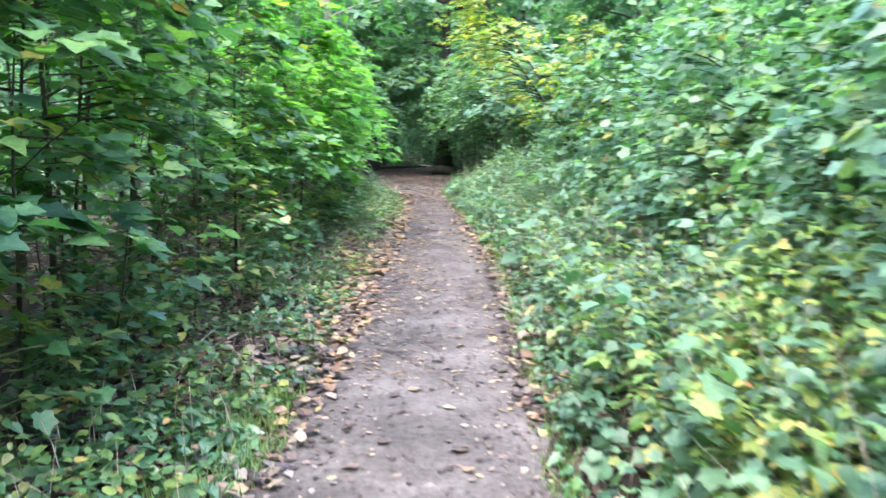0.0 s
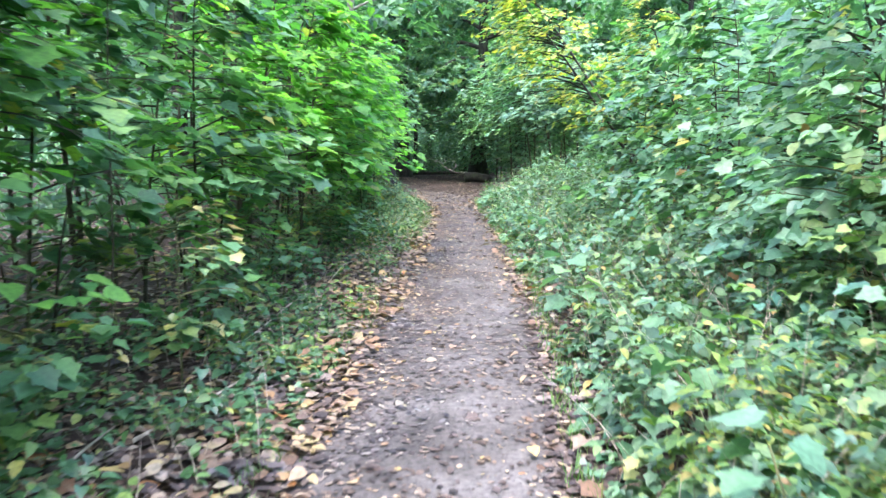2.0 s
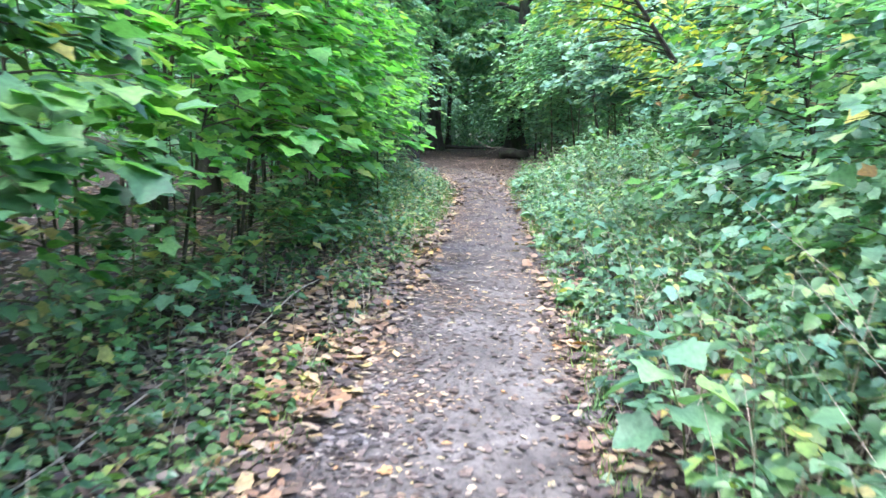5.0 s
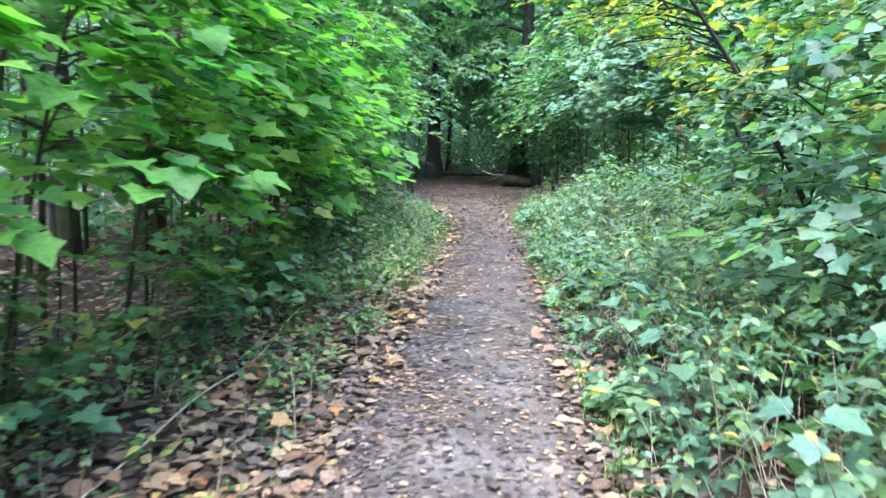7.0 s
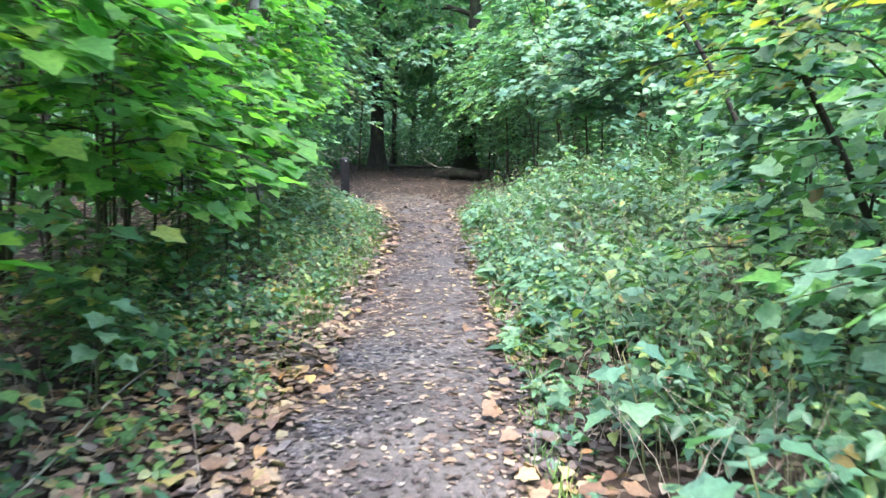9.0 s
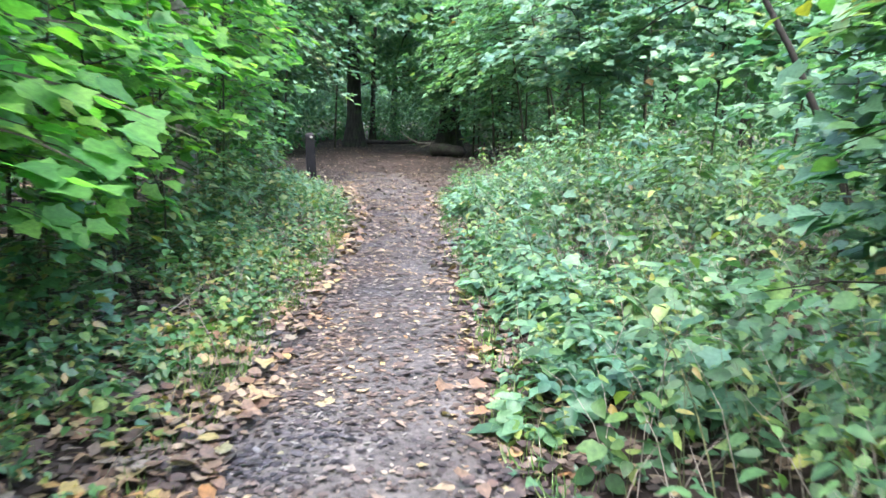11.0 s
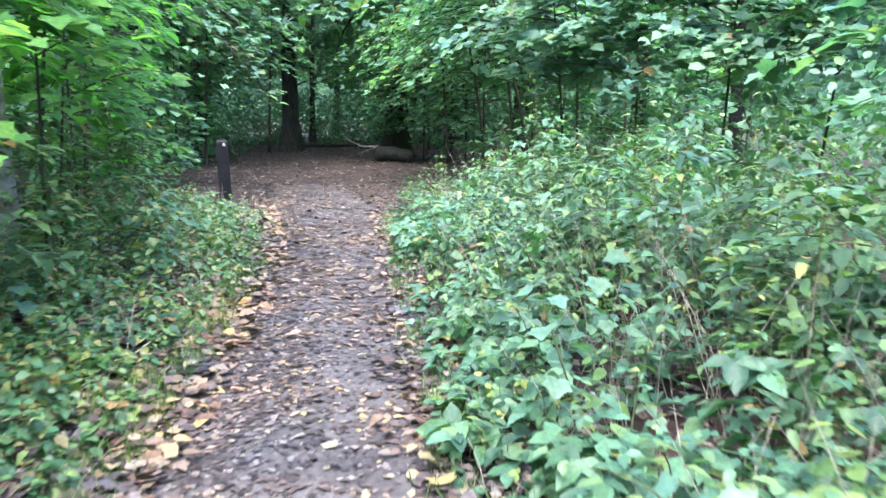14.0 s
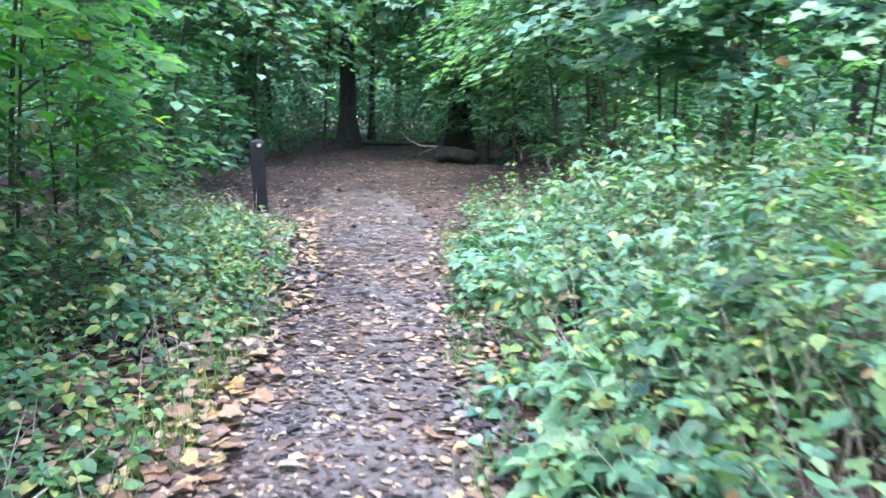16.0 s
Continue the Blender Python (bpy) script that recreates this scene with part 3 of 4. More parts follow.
for x, y, h in ((2.7, 14.7, 3.5), (2.86, 15.0, 3.2)):
    sapling((x, y), h, rng, MAPLE, 0.14, M_COOL, M_STEM, "thin twin-stemmed maple sapling above the nettles", boughs=24, low=0.22, reach=0.65, sweep=math.pi, radius=0.018, leaf_count=20)

# broad maple shrub beyond the nettles
for x, y, h, lx in ((2.9, 26.2, 4.6, -0.5), (3.9, 25.6, 4.4, -0.2), (5.0, 25.0, 4.8, 0.0), (3.4, 27.4, 5.4, -0.4), (6.2, 24.4, 4.6, 0.2)):
    sapling((x, y), h, rng, MAPLE, 0.155, M_COOL, M_STEM, "spreading maple shrub with broad cool-green leaves", boughs=36, low=0.42, reach=1.5, sweep=-2.0, lean=(lx, -0.3), radius=0.03, leaf_count=38, name="maple_shrub", group="maple shrubs past the nettles")

# yellowing tree that arches over the path
sapling((2.9, 13.4), 3.7, rng, OVATE, 0.1, M_YELLOW, M_BARK, "young tree with yellowing leaves arching over the path", boughs=40, low=0.5, reach=1.1, sweep=math.pi, lean=(-2.3, -0.4), radius=0.036, leaf_count=26, name="arching_tree")
sapling((3.05, 12.0), 3.5, rng, OVATE, 0.1, M_YELLOW, M_BARK, "crooked young tree with yellow-green autumn leaves", boughs=30, low=0.5, reach=1.0, sweep=math.pi, lean=(-0.9, 0.3), radius=0.026, leaf_count=24, name="arching_tree")

sapling((3.5, 16.6), 5.2, rng, OVATE, 0.12, M_YELLOW, M_BARK, "slender tree with an airy yellow-green crown over the path", boughs=44, low=0.6, reach=1.7, sweep=math.pi, lean=(-3.1, 0.2), radius=0.04, leaf_count=26, name="arching_tree")

# pale-barked tree within the thicket
tall_tree(-2.96, 19.9, 11.0, 0.125, rng, "slim pale grey-barked tree standing in the thicket", M_PALE, M_LIME, 4.5, 2.4, 450, OVATE, 0.2, 1.3)

tall_tree(-4.39, 15.83, 11.5, 0.17, rng, "dark tree trunk standing within the thicket", M_BARK, M_LIME, 4.8, 3.0, 280, SPRAY, 0.4, 1.3)
# next tree is added: its dense overhead crown shades the near thicket
tall_tree(-6.6, 4.6, 10.5, 0.16, rng, "dark tree trunk deep within the thicket", M_BARK, M_FAR, 4.6, 3.6, 900, SPRAY, 0.45, 1.3)
tall_tree(-5.3, 15.5, 11.0, 0.15, rng, "dark tree trunk deep within the thicket", M_BARK, M_FAR, 4.8, 3.0, 300, SPRAY, 0.45, 1.3)

# trees about the clearing
tall_tree(-4.15, 44.4, 13, 0.36, rng, "dark old tree trunk at the far side of the clearing", M_BARK, M_FAR, 5.0, 5.0, 1500)
tall_tree(-3.95, 50.0, 13, 0.14, rng, "dark tree trunk deep in the shade", M_BARK, M_FAR, 2.5, 5.0, 1500)
tall_tree(0.05, 40.4, 12, 0.42, rng, "broad dark tree trunk behind the fallen log", M_BARK, M_COOL, 4.6, 6.0, 2600, SPRAY, 0.42, droops=6)
for x, y, r in ((-8.0, 36, 0.25), (-11, 43, 0.3), (4.6, 42, 0.26), (7.5, 37, 0.3), (-9.5, 53, 0.3), (2.6, 50, 0.28), (9.5, 48, 0.3), (7.9, 31.0, 0.18), (-12.5, 30, 0.3), (14, 30, 0.3)):
    tall_tree(x, y, 12 + 2 * wave(x, y), r, rng, "dark trunked tree in the shady wood", M_BARK, M_FAR, 3.2, 4.6, 1500)
for x, y in ((-6, 58), (-1, 57), (4, 60), (-11, 56), (9, 57), (-4, 64), (1, 66), (-15, 50), (14, 50), (-9, 47), (6, 49)):
    tall_tree(x, y, 12 + 2 * wave(x, y), 0.25, rng, "dark trunked tree in the depth of the wood", M_BARK, M_FAR, 2.6, 6.0, 550, SPRAY, 0.8)
# added trees: their crowns stay above the view and only darken the clearing
for x, y in ((-9.0, 29.0), (-7.2, 34), (-6.6, 40)):
    tall_tree(x, y, 11 + wave(x, y), 0.16, rng, "dark tree added so its unseen crown shades the clearing", M_BARK, M_FAR, 5.6, 7.0, 330, SPRAY, 0.75)
# grown trees to both sides and behind, mostly unseen, added to block sky light
for x, y in ((-13, 3), (-12, 11), (-13, 19), (-9, 25), (14.5, 3), (15.5, 12), (16, 20), (-6, -10), (7, -11), (0.5, -17), (-13, -5), (13, -6)):
    tall_tree(x, y, 12 + 2 * wave(x, y), 0.2, rng, "tall dark tree added back from the path to block sky", M_BARK, M_FAR, 4.0, 4.2, 420)


for x, y, h, lo in ((0.95, 38.5, 4.6, 0.25), (2.3, 38.2, 4.6, 0.12), (0.3, 39.3, 5.5, 0.3)):
    sapling((x, y), h, rng, LEAFLET, 0.22, M_COOL, M_STEM, "leafy young tree behind the fallen log", boughs=36, low=lo, reach=1.7, sweep=math.pi, radius=0.04, leaf_count=34, name="young_tree", group="young trees over the clearing", droop=0.6)
for x, y, h, sw, lx in ((2.9, 29.4, 5.4, math.pi, -1.5), (-4.9, 28.6, 5.6, 0.0, 1.3), (2.2, 31.5, 5.6, math.pi, -1.2)):
    sapling((x, y), h, rng, MAPLE, 0.16, M_COOL, M_STEM, "young maple with pale leaves hanging over the path", boughs=34, low=0.52, reach=2.2, sweep=sw, lean=(lx, -0.5), radius=0.04, leaf_count=34, name="overhanging_tree", group="young trees over the clearing", droop=0.75)
# leafy boughs that hang over the clearing
for x, y, h, lx in ((-2.7, 35.5, 6.4, 0.3), (-0.6, 36.8, 6.0, -0.3), (1.7, 35.0, 6.2, -0.6), (-4.6, 38.5, 6.6, 0.2), (0.9, 33.0, 6.4, -0.5), (-2.2, 43.0, 6.6, 0.2)):
    sapling((x * 1.0 + (2.2 if x > -1 else -2.6), y), h, rng, LEAFLET, 0.23, M_COOL, M_STEM, "young tree with cool-green boughs hanging over the clearing", boughs=40, low=0.5, reach=2.6, sweep=(math.pi if x > -1 else 0.0), lean=(lx * 2, -0.6), radius=0.05, leaf_count=30, name="overhanging_tree", group="young trees over the clearing", droop=0.75)


# understorey round the clearing: shrubs that close the view
for x, y, h in ((-5.2, 28.5, 3.6), (-6.3, 30.5, 4.2), (-5.8, 34.5, 4.4), (-7.6, 38, 4.6), (3.2, 31.2, 4.6), (4.9, 29.6, 4.8), (2.5, 35.0, 4.6), (4.4, 36, 5.2), (1.9, 39.5, 5.0), (3.0, 43, 5.2), (-8.6, 33.5, 4.6), (-9.8, 40, 5.0), (6.8, 28, 5.0), (1.4, 46.5, 5.2), (5.8, 40, 5.0), (8, 33, 5)):
    sapling((x, y), h, rng, LEAFLET, 0.24, M_FAR, M_STEM, "shady shrub at the edge of the clearing", boughs=34, low=0.1, reach=1.9, radius=0.04, leaf_count=18, name="shrub", group="shrubs round the clearing")


def woods_behind():
    """Uncountable leaves of the wood beyond the clearing and to both sides."""
    r = np.random.default_rng(5)
    n = 5600
    a = r.uniform(0, 2 * math.pi, n)
    rad = r.uniform(33, 62, n)
    x, y = rad * np.cos(a) * 0.75, 18 + rad * np.sin(a)
    z = 0.2 + 13 * r.random(n) ** 1.7
    thin = (np.abs(x + 3) < 6) & (y > 0) & (y < 46) & (z < 2.6)
    k = ~thin
    p = np.stack([x, y, z], -1)[k]
    m = len(p)
    return laid(CLUMP, p, r.normal(0, 1, (m, 3)) - (0, 0, 0.3), np.array([0, -0.2, 1.0]) + r.normal(0, 0.4, (m, 3)), r.uniform(0.6, 1.2, m), r)


def side_woods():
    """Low woodland growth that carries on to both sides and behind the start."""
    r = np.random.default_rng(6)
    n = 6200
    x = (5.4 + 19.6 * r.random(n) ** 1.7) * np.where(r.random(n) < 0.5, -1, 1)
    y = r.uniform(-14, 44, n)
    m = 1300
    x = np.concatenate([x, np.where(r.random(m) < 0.5, -1, 1) * r.uniform(1.6, 6.5, m)])
    y = np.concatenate([y, r.uniform(-14, -0.5, m)])
    z = 0.15 + 2.8 * r.random(n + m) ** 1.5 * (1 + 0.4 * wave(x, y, 0.8))
    p = np.stack([x, y, z], -1)
    return laid(CLUMP, p, r.normal(0, 1, (n + m, 3)) - (0, 0, 0.3), np.array([0, 0, 1.0]) + r.normal(0, 0.4, (n + m, 3)), r.uniform(0.5, 1.0, n + m), r)


def far_growth():
    r = np.random.default_rng(8)
    n = 2600
    x, y = r.uniform(-15, 9, n), r.uniform(47.5, 62, n)
    p = np.stack([x, y, 0.1 + 2.6 * r.random(n) ** 1.3], -1)
    return laid(CLUMP, p, r.normal(0, 1, (n, 3)) - (0, 0, 0.2), np.array([0, -0.1, 1.0]) + r.normal(0, 0.4, (n, 3)), r.uniform(0.4, 0.9, n), r)


stuff("far_undergrowth", far_growth(), M_FAR, "shady undergrowth beyond the clearing", "undergrowth")
stuff("side_woods", side_woods(), M_FAR, "green understorey of the wood on both sides", "woodland")
stuff("far_woods", woods_behind(), M_FAR, "dense dark green foliage of the surrounding wood", "woodland")


# ---- undergrowth ----
def herb_height(x, y):
    """How tall the growth stands beside the right edge of the path."""
    d = x - right_edge(y)
    st = lambda a, b: np.clip((d - a) / (b - a), 0, 1) ** 2 * (3 - 2 * np.clip((d - a) / (b - a), 0, 1))
    far = np.clip((y - 13) / 8, 0, 1)
    close = np.clip((13 - y) / 4, 0, 1)
    return (0.1 + (0.38 + 0.2 * close) * st(0.0, 0.55) + 0.22 * st(0.5, 1.2) + (0.25 + 0.2 * far) * st(1.0, 2.3)) * (1 + 0.2 * wave(x, y, 1.7) + 0.26 * wave(x + 3, y, 4.3))


def herb_bed(n, xspan, yspan, blade, size, nodes, rng, height_k=1.0, patch=None):
    """Upright leafy plants: stems, and leaves in pairs up each stem."""
    y = rng.uniform(*yspan, n)
    x = right_edge(y) + 0.05 + (xspan[1] - xspan[0]) * rng.random(n) + xspan[0]
    k = wave(x + 7, y, 4.6) + rng.normal(0, 0.3, len(x)) > (-0.12 if yspan[0] < 5 else -0.16) + 0.4 * ((y > 7.5) & (y < 13.5))
    if patch is not None:
        k &= patch(x, y, rng)
    x, y = x[k], y[k]
    h = herb_height(x, y) * rng.uniform(0.6, 1.2, len(x)) * height_k
    return plants(x, y, h, blade, size, nodes, rng)


def plants(x, y, h, blade, size, nodes, rng):
    """Stems of the heights h at x, y, with their leaves."""
    z0 = ground_z(x, y)
    lean = rng.normal(0, 0.16, (len(x), 2)) - np.array([0.1, 0.04])
    big = rng.uniform(0.65, 1.35, len(x))
    P, D, U, S = [], [], [], []
    for k in range(nodes):
        f = 0.3 + 0.7 * (k + 0.5) / nodes + rng.normal(0, 0.03, len(x))
        at = np.stack([x + lean[:, 0] * h * f, y + lean[:, 1] * h * f, z0 + h * f], -1)
        a0 = rng.uniform(0, 2 * math.pi, len(x))
        for a in (a0, a0 + math.pi + rng.normal(0, 0.3, len(x))):
            d = np.stack([np.cos(a), np.sin(a), rng.uniform(-0.6, 0.2, len(x))], -1)
            P.append(at + 0.25 * size * d), D.append(d)
            U.append(np.array([-0.08, -0.12, 1.0]) + rng.normal(0, 0.3, (len(x), 3)))
            S.append(size * big * rng.uniform(0.5, 1.2, len(x)) * (1.2 - 0.5 * f))
    P, D, U, S = (np.concatenate(a) for a in (P, D, U, S))
    leaves = laid(blade, P, D, U, S, rng)
    sx = np.stack([x, y, z0], -1)
    top = np.stack([x + lean[:, 0] * h, y + lean[:, 1] * h, z0 + h], -1)
    w = 0.0035
    c = [sx + (w, 0, 0), sx + (-w / 2, w, 0), sx + (-w / 2, -w, 0), top]
    v = np.stack(c, 1).reshape(-1, 3)
    f = np.array([(0, 1, 3), (1, 2, 3), (2, 0, 3)])
    return leaves, (v, (f[None] + (np.arange(len(x)) * 4)[:, None, None]).reshape(-1, 3))


def blotchy(scale, level, above=True):
    return lambda x, y, r: ((wave(x, y, scale) + r.normal(0, 0.25, len(x))) > level) == above


hr = np.random.default_rng(21)
beds = [herb_bed(2500, (0.25, 3.4), (1.0, 12), OVATE, 0.085, 4, hr, 1.0, blotchy(1.1, -0.1)),
        herb_bed(2600, (0.2, 5.0), (12, 26.5), OVATE, 0.085, 4, hr, 1.05, blotchy(2.1, -0.35)), herb_bed(900, (0.8, 4.6), (11, 26.5), LANCE, 0.095, 6, hr, 1.25)]
beds.append(herb_bed(650, (0.45, 3.0), (8, 14), LANCE, 0.085, 7, hr, 1.25))
yb = np.random.default_rng(23)
yellowing = [herb_bed(950, (0.35, 2.6), (1.4, 5.2), TRIO, 0.13, 4, yb, 0.95), herb_bed(420, (0.05, 2.2), (12, 20), TRIO, 0.12, 3, yb, 0.8, blotchy(2.6, 0.2))]
stuff("yellowing_bed", joined([b[0] for b in yellowing]), M_YELLOWHERB, "yellow-green fading bramble leaves beside the path", "undergrowth")
stuff("yellowing_stems", joined([b[1] for b in yellowing]), M_GREENSTEM, "thin stems of the fading brambles", "undergrowth")
stuff("nettle_bed", joined([b[0] for b in beds]), M_HERB, "fresh green nettles and leafy weeds along the path", "undergrowth")
stuff("nettle_stems", joined([b[1] for b in beds]), M_GREENSTEM, "thin pale stems of the leafy weeds", "undergrowth")
beds = [herb_bed(1800, (0.12, 3.4), (1.0, 9), MAPLE, 0.092, 3, hr, 0.97, blotchy(1.1, 0.15, False)), herb_bed(2600, (0.1, 2.6), (11, 25), TRIO, 0.2, 4, hr, 0.85, blotchy(1.6, -0.1))]
beds.append(herb_bed(2000, (0.1, 3.2), (1.0, 13), TRIO, 0.14, 4, hr, 0.95))
# near bed takes the greens darkened for shade, the farther one lighter greens
stuff("bramble_bed", joined([beds[0][0], beds[2][0]]), M_SHADED_BRAMBLE, "green bramble and ivy leaves beside the path, coloured dark for shade", "undergrowth")
stuff("raspberry_bed", beds[1][0], M_RASPBERRY, "bluish green three-part raspberry leaves beside the path", "undergrowth")
stuff("bramble_stems", joined([b[1] for b in beds]), M_GREENSTEM, "thin straggling stems of the brambles", "undergrowth")


def left_bed(n, yspan, blade, size, nodes, rng, tall):
    y = rng.uniform(*yspan, n)
    off = 0.2 + 1.9 * rng.random(n)
    x = left_edge(y) - off
    k = wave(x, y, 2.0) + rng.normal(0, 0.35, n) > -0.05
    x, y, off = x[k], y[k], off[k]
    return plants(x, y, (0.1 + tall * np.clip((off - 0.2) / 1.1, 0, 1)) * rng.uniform(0.5, 1.15, len(x)), blade, size, nodes, rng)


beds = [left_bed(1250, (13.5, 24.5), OVATE, 0.075, 4, hr, 0.55), left_bed(700, (13, 24.5), TRIO, 0.12, 4, hr, 0.5), left_bed(380, (2, 13), OVATE, 0.065, 4, hr, 0.4)]
stuff("verge_growth", joined([b[0] for b in beds]), M_VERGE, "yellowing green weeds along the thicket's verge", "undergrowth")
stuff("verge_stems", joined([b[1] for b in beds]), M_GREENSTEM, "thin stems of the verge weeds", "undergrowth")


def dry_stalks(n, rng):
    """Thin straw-pale stalks that stick up out of the growth."""
    y = rng.uniform(1.2, 26, n)
    left = rng.random(n) < 0.3
    off = 0.1 + rng.random(n) * 1.9
    x = np.where(left, left_edge(y) - off * 0.8, right_edge(y) + off)
    h = np.where(left, 0.35, herb_height(x, y) * 1.05) * rng.uniform(0.5, 1.3, n)
    z = ground_z(x, y) - 0.01
    lean = rng.normal(0, 0.45, (n, 2))
    base = np.stack([x, y, z], -1)
    top = base + np.stack([lean[:, 0] * h, lean[:, 1] * h, h], -1)
    mid = (base + top) / 2 + np.stack([-lean[:, 0] * h * 0.12, 0 * h, h * 0.06], -1)
    w = 0.003
    rings = [p + np.array(o) * k for p, k in ((base, 1.0), (mid, 0.8)) for o in ((w, 0, 0), (-w / 2, w, 0), (-w / 2, -w, 0))] + [top]
    v = np.stack(rings, 1).reshape(-1, 3)
    f = np.array([(0, 1, 4), (0, 4, 3), (1, 2, 5), (1, 5, 4), (2, 0, 3), (2, 3, 5), (3, 4, 6), (4, 5, 6), (5, 3, 6)])
    return v, (f[None] + (np.arange(n) * 7)[:, None, None]).reshape(-1, 3)


stuff("dry_stalks", dry_stalks(1700, np.random.default_rng(61)), M_DEAD, "thin straw-coloured dead stalks among the weeds", "dry stalks")


def ground_ivy(n, left, yspan, rng, size, zmax, width):
    y = rng.uniform(*yspan, n)
    off = rng.random(n) ** 1.3 * width
    x = left_edge(y) - 0.08 - off if left else right_edge(y) + 0.02 + off
    keep = wave(x, y, 2.3) + rng.normal(0, 0.35, n) > (0.0 if left else -0.5)
    x, y = x[keep], y[keep]
    off = off[keep]
    m = len(x)
    z = ground_z(x, y) + rng.random(m) * zmax * np.clip(off * 2.5, 0.25, 1)
    a = rng.uniform(0, 2 * math.pi, m)
    return laid(IVY, np.stack([x, y, z], -1), np.stack([np.cos(a), np.sin(a), rng.uniform(-0.4, 0.2, m)], -1),
                np.array([0, 0, 1.0]) + rng.normal(0, 0.3, (m, 3)), size * rng.uniform(0.5, 1.3, m), rng)


stuff("ivy_carpet", joined([ground_ivy(3800, False, (0.8, 26), hr, 0.07, 0.16, 1.5), ground_ivy(5000, True, (0.8, 8), hr, 0.075, 0.14, 1.7), ground_ivy(700, True, (7, 24), hr, 0.06, 0.1, 1.2), ground_ivy(800, True, (2, 24), hr, 0.065, 0.35, 1.6)]), M_IVY, "dark green ivy creeping over the verges", "ivy")


def verge_plants(n, yspan, rng):
    """Low leafy plants on the thicket's verge."""
    y = rng.uniform(*yspan, n)
    off = 0.12 + rng.random(n) * 1.5
    x = left_edge(y) - off
    k = wave(x, y, 1.9) + rng.normal(0, 0.3, n) > 0.05
    x, y, off = x[k], y[k], off[k]
    h = 0.12 + 0.35 * np.clip(off, 0, 1) * rng.random(len(x))
    P, D, U, S = [], [], [], []
    for j in range(5):
        f = 0.35 + 0.65 * rng.random(len(x))
        a = rng.uniform(0, 2 * math.pi, len(x))
        d = np.stack([np.cos(a), np.sin(a), rng.uniform(-0.4, 0.3, len(x))], -1)
        P.append(np.stack([x, y, ground_z(x, y) + h * f], -1) + 0.04 * d), D.append(d)
        U.append(np.array([0, 0, 1.0]) + rng.normal(0, 0.3, (len(x), 3))), S.append(rng.uniform(0.035, 0.08, len(x)))
    P, D, U, S = (np.concatenate(a) for a in (P, D, U, S))
    return laid(OVATE, P, D, U, S, rng)


stuff("verge_weeds", verge_plants(2600, (1.0, 25), hr), M_HERB, "small leafy weeds among fallen leaves on the verge", "undergrowth")


def grass_tufts(rng):
    spots = []
    for y in np.arange(1.2, 25, 0.16):
        spots.append((right_edge(y) + abs(rng.normal(0.02, 0.1)), y, 1.0))
        if wave(0, y, 1.4) > -0.3:
            spots.append((left_edge(y) - abs(rng.normal(0.05, 0.12)), y, 0.8))
        if 14.5 < y < 21.5 or 2 < y < 4.5:
            for _ in range(4):
                spots.append((left_edge(y) - 0.02 - 0.35 * rng.random(), y + rng.normal(0, 0.1), 1.0))
    P, D, U, S = [], [], [], []
    for x, y, k in spots:
        m = 24
        a = rng.uniform(0, 2 * math.pi, m)
        d = np.stack([np.cos(a) * 0.6, np.sin(a) * 0.6, rng.uniform(0.5, 1.3, m)], -1)
        P.append(np.stack([x + rng.normal(0, 0.05, m), y + rng.normal(0, 0.05, m), np.full(m, float(ground_z(x, y)) - 0.01)], -1))
        D.append(d), U.append(np.stack([np.cos(a), np.sin(a), np.full(m, 0.6)], -1) + rng.normal(0, 0.2, (m, 3))), S.append(rng.uniform(0.05, 0.145, m) * k)
    P, D, U, S = (np.concatenate(a) for a in (P, D, U, S))
    v = np.array([(-0.035, 0, 0), (0.035, 0, 0), (-0.025, 0.55, 0.02), (0.025, 0.55, 0.02), (0, 1, -0.2)])
    return laid((v, np.array([(0, 1, 3), (0, 3, 2), (2, 3, 4)])), P, D, U, S, rng)


stuff("grass", grass_tufts(hr), M_GRASS, "short green grass along the path's edges", "grass")


# ---- leaf litter ----
def litter(n, rng, where, size=(0.045, 0.1), lift=0.012, blade=CURLED):
    x, y = where(n, rng)
    m = len(x)
    inside = (x > left_edge(y)) & (x < right_edge(y)) & (y < 29)
    z = np.where(inside, np.maximum(path_z(x, y), ground_z(x, y) - 0.012) + 0.002, ground_z(x, y)) + rng.random(m) * lift
    a = rng.uniform(0, 2 * math.pi, m)
    return laid(blade, np.stack([x, y, z], -1), np.stack([np.cos(a), np.sin(a), rng.normal(0, 0.12, m)], -1),
                np.array([0, 0, 1.0]) + rng.normal(0, 0.22 if lift > 0.02 else 0.09, (m, 3)), rng.uniform(*size, m), rng, 1.0 if lift > 0.02 else 0.6)


def on_path(n, r):
    y = r.uniform(-4.0, 30, n)
    lo, hi = left_edge(y), right_edge(y)
    u = r.beta(0.55, 0.55, n)
    keep = r.random(n) < np.interp(y, [0, 5, 8, 14, 30], [0.35, 0.5, 0.85, 1, 1]) * (0.55 + 0.45 * (np.abs(u - 0.55) * 2) ** 1.2)
    return (lo + (hi - lo) * u)[keep], y[keep]


